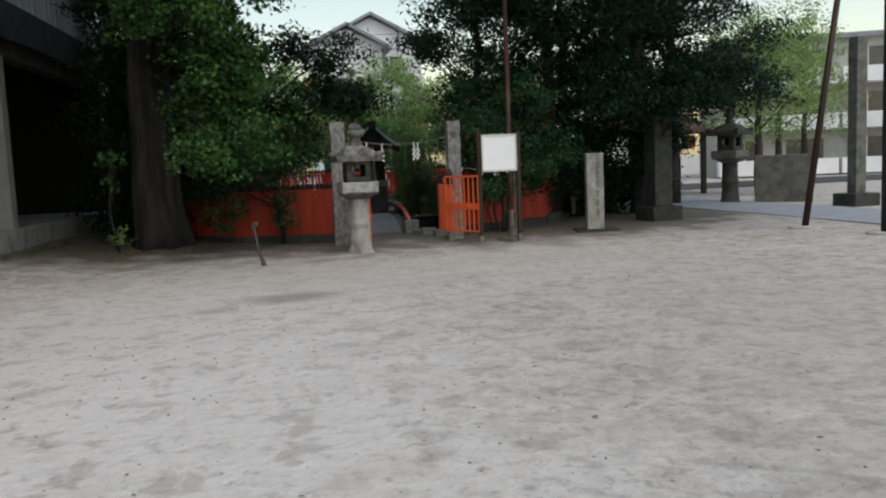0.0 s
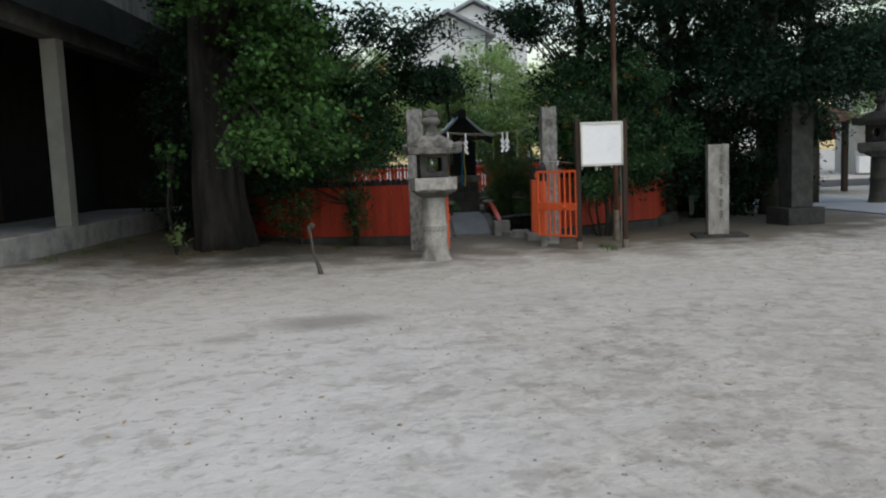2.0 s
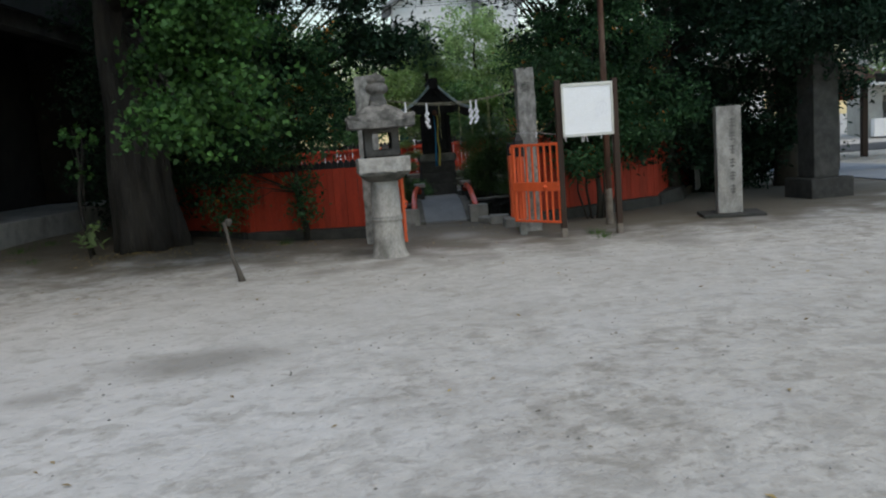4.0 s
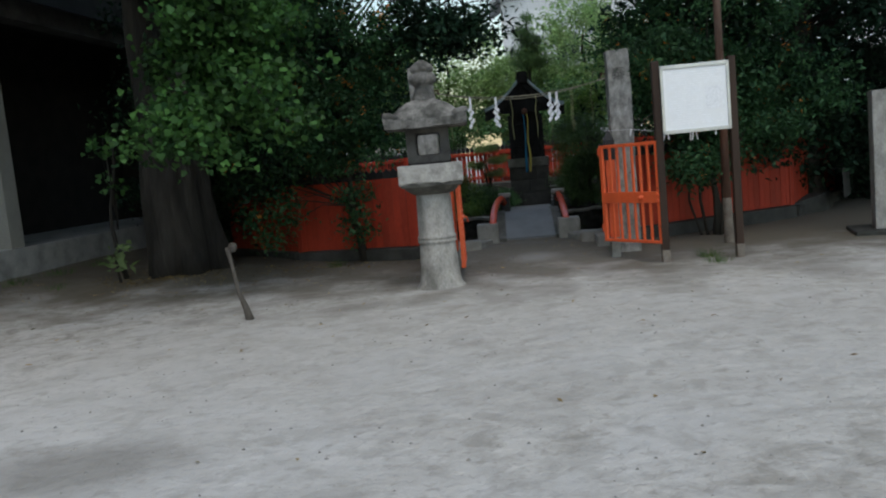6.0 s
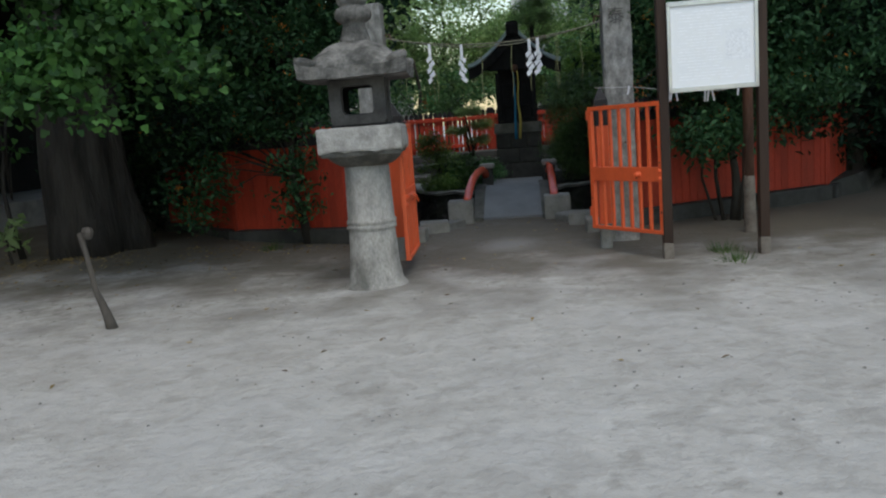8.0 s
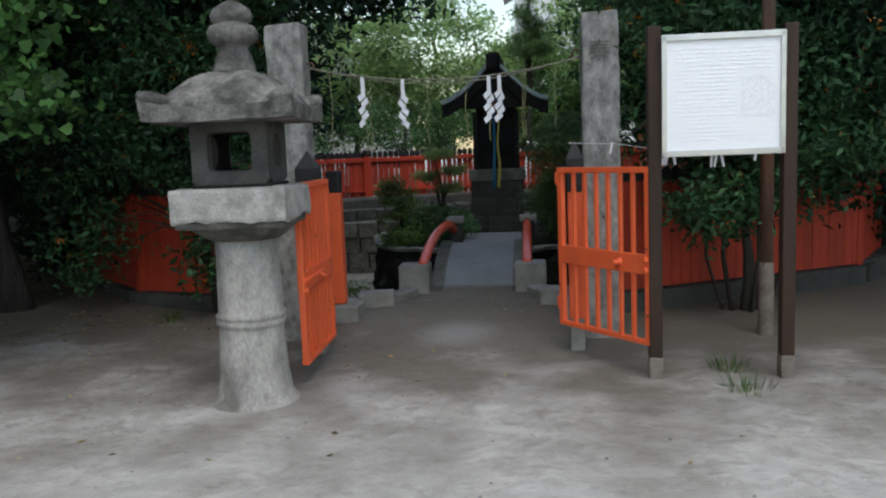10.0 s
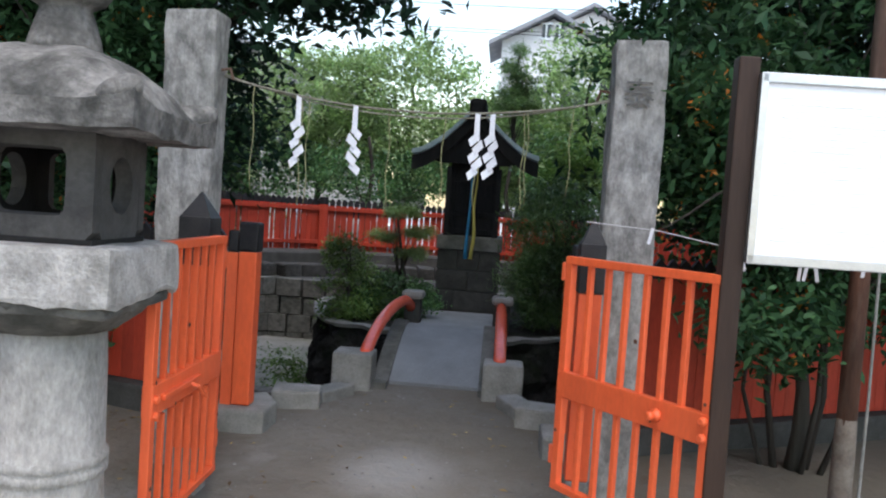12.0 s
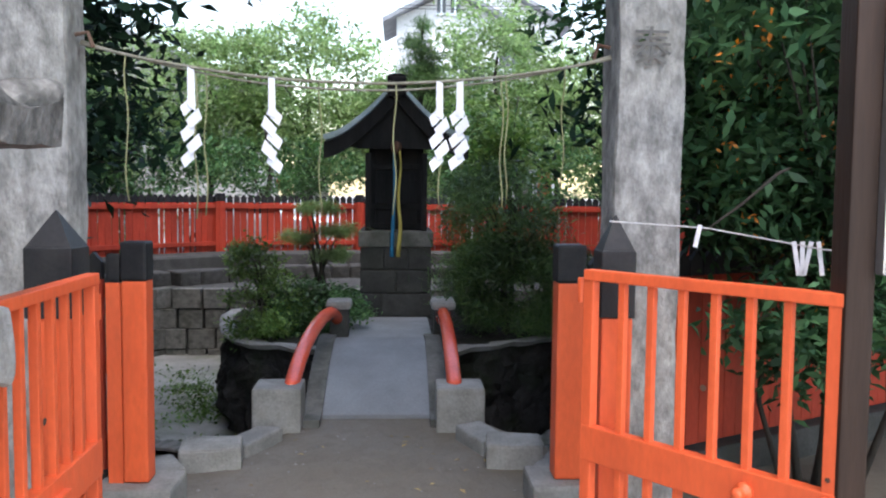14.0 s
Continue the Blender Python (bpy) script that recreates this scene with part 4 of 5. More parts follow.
bm = bmesh.new()
ring = []
for i in range(26):
    y = 16.33 + 1.4 * i / 25
    z = deck_z(y)
    ring.append([bm.verts.new((x, y, zz)) for x, zz in ((-0.45, z), (0.34, z), (0.34, z - 0.2), (-0.45, z - 0.2))])
for a, b in zip(ring, ring[1:]):
    for k in range(4):
        bm.faces.new((a[k], a[(k + 1) % 4], b[(k + 1) % 4], b[k]))
bm.faces.new(ring[0]), bm.faces.new(ring[-1])
bmesh.ops.recalc_face_normals(bm, faces=bm.faces)
part("deck", bm, M_deck, br, "smooth grey-blue concrete deck")
part("landing", boxm(-0.4, 0.42, 17.74, 19.02, 0.1, 0.352, 0.012), M_landing, br)
for sx, x in ((-1, -0.52), (1, 0.41)):
    bm = bmesh.new()
    ring = []
    for i in range(20):
        y = 16.1 + 1.75 * i / 19
        z = deck_z(y) + 0.025
        ring.append([bm.verts.new((x + dx, y, zz)) for dx, zz in ((-0.07, z), (0.07, z), (0.07, z - 0.4), (-0.07, z - 0.4))])
    for a, b in zip(ring, ring[1:]):
        for k in range(4):
            bm.faces.new((a[k], a[(k + 1) % 4], b[(k + 1) % 4], b[k]))
    bm.faces.new(ring[0]), bm.faces.new(ring[-1])
    bmesh.ops.recalc_face_normals(bm, faces=bm.faces)
    # darker stone here stands for the shadow between deck and rail
    part("edge_beam", bm, M_wallstone, br)
    xp = -0.735 if sx < 0 else 0.545
    bm = boxm(xp - 0.17, xp + 0.17, 15.98, 16.3, -0.7, 0.31, 0.022)
    rough_up(bm, 0.008, 8)
    part("pedestal", bm, M_curb, br, "square concrete pedestal")
    x0, x1 = (-0.65, -0.45) if sx < 0 else (0.51, 0.5)
    pts = []
    for i in range(26):
        f = i / 25
        pts.append((x0 + (x1 - x0) * f ** 1.6, 16.1 + 1.7 * f, 0.25 + 0.36 * math.sin(min(f / 0.84, 1) * math.pi * 0.5) ** 0.85 - 0.1 * max(0, (f - 0.84) / 0.16) ** 1.6))
    part("rail", tube(bmesh.new(), pts, 0.057, 14), M_redrail, br, "glossy red curved tube rail", smooth=True)
    ep = part("end_post", boxm(x1 - 0.07, x1 + 0.1, 17.75, 17.95, 0.1, 0.62, 0.012), M_stone_dark, br)
    bm = boxm(x1 - 0.1, x1 + 0.13, 17.7, 17.99, 0.61, 0.69, 0.035)
    part("capstone", bm, M_curb, ep)

# kerb blocks that lead from the fence to the bridge
rng = np.random.default_rng(3)
for x, y, w, d, h, r in ((-1.02, 15.32, 0.36, 0.26, 0.15, 8), (-0.84, 15.66, 0.2, 0.42, 0.09, -24), (0.82, 15.32, 0.34, 0.26, 0.16, -6), (0.66, 15.68, 0.2, 0.42, 0.1, 22), (-1.28, 15.0, 0.3, 0.3, 0.12, 30), (1.06, 15.02, 0.26, 0.3, 0.12, -30)):
    e = thing("kerb_block", "rough grey concrete kerb block", "kerb", pose(x, y, 0, 0, 0, r), "kerb blocks by the bridge")
    bm = boxm(-w / 2, w / 2, -d / 2, d / 2, -0.7, h, 0.02)
    bmesh.ops.subdivide_edges(bm, edges=bm.edges[:], cuts=1)
    rough_up(bm, 0.012, 9)
    part("block", bm, M_curb, e)


# ---- island ----
def island_edge(a, grow=0.0):
    r = 1.93 + 0.06 * math.sin(3 * a + 1) + 0.04 * math.sin(7 * a) + grow
    return 0.05 + r * math.cos(a), 19.2 + r * math.sin(a)


bm = bmesh.new()
N = 150
rings = []
for j in range(15):
    f = j / 14
    row = []
    for i in range(N):
        a = 2 * math.pi * i / N
        x, y = island_edge(a, -0.06 * f - 0.03)
        p = Vector((x, y, POND_Z - 0.05 + (0.3 - POND_Z + 0.05) * f))
        k = 0.15 if f < 0.9 else 0.03
        jag = noise.noise_vector(Vector((p.x * 3.2, p.y * 3.2, p.z * 2.4))) + 0.6 * noise.noise_vector(p * 8)
        row.append(bm.verts.new(p + k * Vector((jag.x, jag.y, 0.4 * jag.z))))
    rings.append(row)
for g in (0.3, 0.9, 1.88):
    rings.append([bm.verts.new((*island_edge(2 * math.pi * i / N, -g), 0.3 + 0.02 * g)) for i in range(N)])
for a, b in zip(rings, rings[1:]):
    for i in range(N):
        bm.faces.new((a[i], a[(i + 1) % N], b[(i + 1) % N], b[i]))
island = tagged(part("island", bm, M_rock), "small round island walled with dark rugged rock", "island", kind="structure")
bm = bmesh.new()
rings = []
for i in range(N):
    a = 2 * math.pi * i / N
    row = []
    for g, z in ((-0.16, 0.27), (-0.15, 0.312), (-0.03, 0.32), (-0.01, 0.305), (-0.04, 0.262)):
        x, y = island_edge(a, g)
        row.append(bm.verts.new(Vector((x, y, z)) + 0.03 * noise.noise_vector(Vector((x * 3.5, y * 3.5, z))) + 0.012 * noise.noise_vector(Vector((x * 11, y * 11, z)))))
    rings.append(row)
for a, b in zip(rings, rings[1:] + rings[:1]):
    for k in range(5):
        bm.faces.new((a[k], a[(k + 1) % 5], b[(k + 1) % 5], b[k]))
bmesh.ops.recalc_face_normals(bm, faces=bm.faces)
part("rim", bm, M_curb, island, "mossy concrete rim")
# ---- little shrine ----
sh = thing("small_shrine", "small dark wooden shrine with curved copper roof on stone plinth", "shrine", pose(0.075, 19.62, 0))
base = part("plinth", boxm(-0.37, 0.37, -0.58, 0.58, 0.2, 1.1, 0.01), M_stone_dark, sh, "plinth of dark stone blocks")
for row in range(3):
    n = 2 if row % 2 else 3
    xs = [-0.385 + 0.77 * i / n for i in range(n + 1)] if row != 0 else [-0.385, -0.385 + 0.77 * 0.3, 0.385]
    for a, b in zip(xs, xs[1:]):
        z0 = 0.36 + row * 0.247
        bm = boxm(a + 0.006, b - 0.006, -0.6, -0.5, z0 + 0.006, z0 + 0.241, 0.01)
        rough_up(bm, 0.005, 12)
        part("stone_block", bm, M_stone_dark, base)
part("slab", boxm(-0.4, 0.4, -0.62, 0.6, 1.1, 1.27, 0.015), M_wallstone, sh, "pale stone slab")
body = part("body", boxm(-0.25, 0.25, -0.3, 0.45, 1.27, 2.3, 0.008), M_wood, sh, "dark weathered timber body")
for x in (-0.26, 0.26):
    part("corner_post", boxm(x - 0.035, x + 0.035, -0.36, -0.29, 1.27, 2.25, 0.006), M_wood, body)
for z in (1.29, 1.5, 1.93, 2.2):
    part("cross_beam", boxm(-0.3, 0.3, -0.375, -0.3, z, z + 0.06, 0.006), M_wood, body)
for x in (-0.125, 0.125):
    d = part("door_panel", boxm(x - 0.11, x + 0.11, -0.325, -0.302, 1.57, 1.92, 0.004), M_wood, body)
    for k in range(5):
        part("lattice_bar", boxm(x - 0.1 + 0.046 * k, x - 0.088 + 0.046 * k, -0.335, -0.325, 1.58, 1.91), M_wood, d)
for x in (-0.3, 0.3):
    part("front_post", boxm(x - 0.03, x + 0.03, -0.57, -0.51, 1.27, 2.1, 0.005), M_wood, sh)


def roof_z(u):
    return 2.16 + 0.60 * (1 - abs(u)) ** 1.55


bm = bmesh.new()
NX = 24
top, low = [], []
for i in range(NX + 1):
    u = 2 * i / NX - 1
    for lst, dz in ((top, 0.05), (low, 0.0)):
        lst.append([bm.verts.new((u * (0.76 if dz else 0.74), y, roof_z(u) + dz + 0.05 * (abs(y) / 0.72) ** 3)) for y in (-0.74, -0.4, 0, 0.4, 0.74)])
for i in range(NX):
    for k in range(4):
        bm.faces.new((top[i][k], top[i + 1][k], top[i + 1][k + 1], top[i][k + 1]))
        bm.faces.new((low[i][k], low[i][k + 1], low[i + 1][k + 1], low[i + 1][k]))
    bm.faces.new((low[i][0], low[i + 1][0], top[i + 1][0], top[i][0]))
    bm.faces.new((top[i][4], top[i + 1][4], low[i + 1][4], low[i][4]))
for i in (0, NX):
    for k in range(4):
        bm.faces.new((low[i][k], top[i][k], top[i][k + 1], low[i][k + 1]) if i == 0 else (low[i][k], low[i][k + 1], top[i][k + 1], top[i][k]))
bmesh.ops.recalc_face_normals(bm, faces=bm.faces)
roof = part("roof", bm, M_copper, sh, "curved verdigris copper roof")
for y0, y1, mm in ((-0.71, -0.66, M_wood), (-0.76, -0.745, M_copper)):
    bm = bmesh.new()
    row = []
    for i in range(NX + 1):
        u = 2 * i / NX - 1
        z1 = roof_z(u) + (0.04 if mm is M_wood else 0.115)
        z0 = roof_z(u) - (0.13 if mm is M_wood else -0.06)
        row.append([bm.verts.new((u * 0.755, y, z)) for y, z in ((y0, z0), (y1, z0), (y1, z1), (y0, z1))])
    for a, b in zip(row, row[1:]):
        for k in range(4):
            bm.faces.new((a[k], a[(k + 1) % 4], b[(k + 1) % 4], b[k]))
    bm.faces.new(row[0]), bm.faces.new(row[-1])
    bmesh.ops.recalc_face_normals(bm, faces=bm.faces)
    part("bargeboard", bm, mm, roof)
bm = bmesh.new()
vs = [bm.verts.new((u * 0.74, -0.6, roof_z(u))) for u in np.linspace(-0.85, 0.85, 15)] + [bm.verts.new((0.4, -0.6, 2.14)), bm.verts.new((-0.4, -0.6, 2.14))]
f = bm.faces.new(vs)
r = bmesh.ops.extrude_face_region(bm, geom=[f])
bmesh.ops.translate(bm, verts=[v for v in r["geom"] if isinstance(v, bmesh.types.BMVert)], vec=(0, 0.04, 0))
bmesh.ops.recalc_face_normals(bm, faces=bm.faces)
part("gable_board", bm, M_wood, roof)
part("ridge", boxm(-0.07, 0.07, -0.76, 0.76, 2.72, 2.83, 0.02), M_wood, roof)
part("ridge_end", boxm(-0.1, 0.1, -0.8, -0.745, 2.66, 2.9, 0.055), M_wood, roof, "dark ridge-end ornament")
part("ridge_cap", boxm(-0.1, 0.1, -0.8, 0.8, 2.83, 2.885, 0.02), M_wood, roof)
part("bell", lathe(bmesh.new(), [(0.01, 2.22), (0.05, 2.2), (0.06, 2.15), (0.045, 2.1), (0.01, 2.09)], 14, pose(0, -0.62, 0)), M_rust, sh, smooth=True)
for x, y, mm, z0, tw in ((-0.03, -0.64, M_blue, 1.0, 0.4), (0.035, -0.65, M_yellow, 1.0, 0.9)):
    pts = [(x + 0.012 * math.sin(i * tw), y, 2.12 - (2.12 - z0) * i / 12) for i in range(13)]
    part("bell_streamer", tube(bmesh.new(), pts, [0.009 + 0.0012 * i for i in range(13)], 8), mm, sh, "blue cloth streamer" if mm is M_blue else "yellow cloth streamer", smooth=True)


# ---- building at the edge of the yard ----
hall = thing("shrine_hall", "low hall with dark open porch and pale metal upper wall", "building", pose(-8.1, 15.56, 0, 0, 0, -4))
part("platform", boxm(-6, 0.02, -24, 8, -0.1, 0.64, 0.02), M_concrete, hall, "grey concrete platform")
for y in (-12.4, -6.2, 0.0):
    part("column", boxm(-0.32, 0.0, y - 0.32, y, 0.64, 4.28, 0.012), M_plaster, hall, "square pale plaster column")
# beam, soffit and porch walls are coloured dark to stand for shade
part("beam", boxm(-0.34, 0.01, -24, 7.7, 4.28, 4.84, 0.01), M_plaster_shaded, hall, "concrete beam above the columns, shade in its colour")
part("soffit", boxm(-5, 0.3, -24, 7.7, 4.84, 5.24), M_darkwall, hall, "soffit coloured near-black for the porch shade")
part("eave_band", boxm(0.305, 0.4, -24, 7.75, 4.5, 5.28, 0.02), M_fascia, hall, "dark slate-grey eaves band")
up = part("upper_wall", boxm(-5, 0.26, -24, 7.0, 5.28, 8.6), M_cladding, hall, "pale blue-grey ribbed metal wall")
rib = picket_mesh("rib", 0.03, 1.0, M_cladding)
for i in range(56):
    share("rib", rib, up, Matrix.Translation((0.27, 6.9 - i * 0.4, 5.3)) @ Matrix.Diagonal((0.6, 1.2, 3.25, 1)))
part("downpipe", tube(bmesh.new(), [(0.31, 7.1, 5.28), (0.31, 7.1, 8.5)], 0.045, 10), M_copper, hall, "grey-green downpipe", smooth=True)
part("back_wall", boxm(-6.2, -2.6, -24, 8, -0.1, 4.84), M_darkwall, hall, "timber wall with deep shade in its dark colour")
part("end_wall", boxm(-2.6, -0.1, 7.7, 7.9, 0.64, 4.84), M_darkwall, hall, "timber end wall, porch shade in its dark colour")
lv = part("louver_panel", boxm(-2.6, -2.55, -2.6, 2.0, 0.7, 2.7), M_louver, hall, "brown louvered shutter")
slat = picket_mesh("slat", 4.5, 0.035, M_louver)
for i in range(34):
    share("slat", slat, lv, pose(-2.535, -0.3, 0.75 + i * 0.056, 0, 0, 90) @ pose(0, 0, 0, 28, 0, 0))

# ---- standing stones and the far end of the yard ----
e = thing("inscribed_stone_post", "pale square granite post with a carved inscription", "stone post", pose(4.34, 13.74, 0, 0, 0, -14))
bm = boxm(-0.19, 0.19, -0.15, 0.15, 0.04, 1.74, 0.02)
rough_up(bm, 0.006, 6)
part("shaft", bm, M_shaft, e)
bm = bmesh.new()
rng = np.random.default_rng(21)
for i in range(6):
    z = 1.52 - i * 0.21
    for k in range(3):
        box(bm, 0.045 - rng.uniform(0.03, 0.05), 0.045 + rng.uniform(0.03, 0.05), -0.156, -0.146, z - k * 0.05, z - k * 0.05 + 0.014)
    box(bm, 0.04, 0.052, -0.156, -0.146, z - 0.12, z + 0.03)
part("inscription", bm, M_carved, e, "column of worn carved characters")
bm = boxm(-0.45, 0.5, -0.4, 0.4, -0.05, 0.045, 0.02)
part("base_slab", bm, M_stone_dark, e)


def plinth_pillar(name, label, x, y, w, h, pw, ph, rz, material):
    e = thing(name, label, "pillar", pose(x, y, 0, 0, 0, rz))
    bm = boxm(-w / 2, w / 2, -w / 2, w / 2, ph, h, 0.02)
    rough_up(bm, 0.008, 4)
    part("shaft", bm, material, e)
    bm = boxm(-pw / 2, pw / 2, -pw / 2, pw / 2, -0.05, ph, 0.03)
    part("plinth", bm, M_stone_dark, e)


# the monument's dark stone colour stands for the tree shade on it
plinth_pillar("stone_monument", "standing stone under trees, shade in its dark colour, on a square plinth", 6.85, 15.5, 0.5, 2.6, 0.85, 0.36, 5, M_stone_dark)
plinth_pillar("torii_leg", "tall square grey stone pillar on a plinth", 13.28, 16.2, 0.34, 4.65, 0.85, 0.36, 3, M_wallstone)
sl = stone_lantern(12.0, 20.4, 30, 1.25, M_stone_dark, M_wallstone)
tagged(sl, "dark broad stone lantern beside the paved path")
e = thing("stone_slab", "broad upright grey stone slab", "monument", pose(13.2, 19.3, 0, 0, 0, -36))
bm = boxm(-0.85, 0.85, -0.16, 0.16, -0.05, 1.5, 0.03)
rough_up(bm, 0.01, 3)
part("slab", bm, M_wallstone, e)
e = thing("leaning_pole", "dark slanting support pole in a concrete foot", "pole", pose(8.0, 11.4, 0))
part("pole", tube(bmesh.new(), [(0, 0, -0.05), (1.08, 0.25, 5.6)], [0.07, 0.06], 12), M_post, e, smooth=True)
part("foot", lathe(bmesh.new(), [(0.34, -0.05), (0.32, 0.03), (0.1, 0.05)], 16), M_concrete, e)
e = thing("dark_pole", "dark upright metal pole in a concrete foot", "pole", pose(8.3, 9.5, 0))
part("pole", tube(bmesh.new(), [(0, 0, -0.05), (0, 0, 6.5)], 0.09, 14), M_black, e, smooth=True)
part("foot", lathe(bmesh.new(), [(0.36, -0.05), (0.34, 0.03), (0.12, 0.05)], 16), M_concrete, e)

# bent stake in the yard
e = thing("crooked_stake", "weathered crooked wooden stake in the earth", "stake", pose(-3.05, 11.06, 0))
part("stake", tube(bmesh.new(), [(0.04, 0, -0.06), (0.0, 0, 0.12), (-0.06, 0, 0.3), (-0.09, 0, 0.55), (-0.12, 0, 0.74)], [0.05, 0.034, 0.022, 0.02, 0.024], 9), M_stake, e, smooth=True)
part("knob", lathe(bmesh.new(), [(0.026, 0.69), (0.04, 0.715), (0.046, 0.745), (0.034, 0.775), (0.012, 0.782)], 7, pose(-0.12, 0, 0, 0, 4, 20)), M_stake, e)

# open pavilion beyond the path
e = thing("open_pavilion", "small open pavilion with a brown roof and red banners", "pavilion", pose(13.2, 28, 0))
for x in (-1.6, 1.6):
    for y in (-1.3, 1.3):
        part("post", boxm(x - 0.09, x + 0.09, y - 0.09, y + 0.09, -0.05, 2.5, 0.01), M_post, e)
bm = bmesh.new()
bmesh.ops.create_cone(bm, cap_ends=True, segments=4, radius1=3.3, radius2=0.3, depth=1.1, matrix=pose(0, 0, 3.05, 0, 0, 45))
part("roof", bm, M_rust, e)
part("basin", boxm(-0.9, 0.9, -0.5, 0.5, -0.05, 0.75, 0.04), M_concrete, e)
for x in (-1.2, -0.2, 0.9):
    part("banner", boxm(x - 0.3, x + 0.3, -1.38, -1.36, 1.9, 2.4), M_redfence, e, "red cloth banner")


# ---- houses and things beyond the garden ----
def house(name, label, x0, x1, y0, y1, h, ridge, windows, wall=M_housewall):
    e = thing(name, label, "house", pose((x0 + x1) / 2, y0, 0))
    w, d = (x1 - x0) / 2, y1 - y0
    part("wall", boxm(-w, w, 0, d, -0.2, h), wall, e)
    bm = bmesh.new()
    g = [bm.verts.new(p) for p in ((-w, 0.0, h), (w, 0.0, h), (0, 0.0, ridge - 0.1))]
    f = bm.faces.new(g)
    r = bmesh.ops.extrude_face_region(bm, geom=[f])
    bmesh.ops.translate(bm, verts=[v for v in r["geom"] if isinstance(v, bmesh.types.BMVert)], vec=(0, d, 0))
    bmesh.ops.recalc_face_normals(bm, faces=bm.faces)
    part("gable", bm, wall, e)
    for s in (-1, 1):
        bm = bmesh.new()
        sl = (ridge - h) / w
        pts = [(0, ridge), (s * (w + 0.5), h - 0.5 * sl), (s * (w + 0.5), h - 0.5 * sl + 0.16), (0, ridge + 0.16)]
        a = [bm.verts.new((px, -0.5, pz)) for px, pz in pts]
        b = [bm.verts.new((px, d + 0.5, pz)) for px, pz in pts]
        for k in range(4):
            bm.faces.new((a[k], a[(k + 1) % 4], b[(k + 1) % 4], b[k]))
        bm.faces.new(a), bm.faces.new(b)
        bmesh.ops.recalc_face_normals(bm, faces=bm.faces)
        part("roof_slope", bm, M_roof, e)
    for wx, wz, ww, wh in windows:
        wi = part("window", boxm(wx - ww / 2, wx + ww / 2, -0.03, 0.02, wz, wz + wh), M_window, e)
        for a0, a1, b0, b1 in ((wx - ww / 2 - 0.06, wx + ww / 2 + 0.06, wz - 0.08, wz), (wx - ww / 2 - 0.06, wx + ww / 2 + 0.06, wz + wh, wz + wh + 0.06), (wx - 0.03, wx + 0.03, wz, wz + wh)):
            part("frame", boxm(a0, a1, -0.07, -0.03, b0, b1), M_alu, wi)
    for k in range(1, int(h / 0.45)):
        part("board_line", boxm(-w, w, -0.02, 0.0, k * 0.45 - 0.012, k * 0.45 + 0.012), M_roof if k % 6 == 0 else wall, e)


house("gabled_house", "white two-storey house wing with a grey gabled roof", 0.0, 3.76, 40, 42.9, 8.1, 9.1, [(-0.26, 8.28, 0.32, 0.5), (0.24, 8.28, 0.32, 0.5), (-0.7, 5.2, 0.9, 1.2), (0.9, 5.2, 0.9, 1.2), (0, 1.0, 1.8, 1.6)])
house("gabled_house", "taller white house with a grey gabled roof and windows", 0.7, 6.5, 43, 51, 8.7, 10.2, [(1.0, 6.8, 1.3, 1.1), (2.3, 3.6, 0.9, 1.2), (1.0, 3.6, 0.9, 1.2), (2.0, 1.0, 1.2, 1.6)])
house("gabled_house", "pale house with a grey roof behind the trees", -16, -6, 42, 52, 6.0, 8.0, [(-2, 3.5, 1.6, 1.2), (2, 3.5, 1.6, 1.2), (0, 0.8, 2, 1.6)], M_plaster)
house("gabled_house", "pale house with a grey roof behind the trees", 12, 21, 46, 55, 6.5, 8.5, [(-2, 3.8, 1.6, 1.2), (2, 3.8, 1.6, 1.2), (0, 0.8, 2, 1.6)])

apt = thing("apartment_block", "pale apartment block with rows of balconies", "apartment block", pose(34, 40, 0, 0, 0, -25))
part("wall", boxm(-9, 9, 0, 10, -0.2, 8.4), M_plaster, apt)
part("roof_edge", boxm(-9.3, 9.3, -0.3, 10.3, 8.4, 8.7), M_roof, apt)
for f in range(3):
    for k in range(5):
        x = -7.2 + k * 3.6
        w = part("window", boxm(x - 1.1, x + 1.1, -0.04, 0.02, 0.5 + f * 2.75, 2.3 + f * 2.75), M_window, apt)
        part("frame", boxm(x - 0.03, x + 0.03, -0.07, -0.04, 0.5 + f * 2.75, 2.3 + f * 2.75), M_alu, w)
        part("balcony", boxm(x - 1.7, x + 1.7, -1.3, 0.0, f * 2.75 + 0.1, f * 2.75 + 1.05, 0.02), M_housewall, apt)


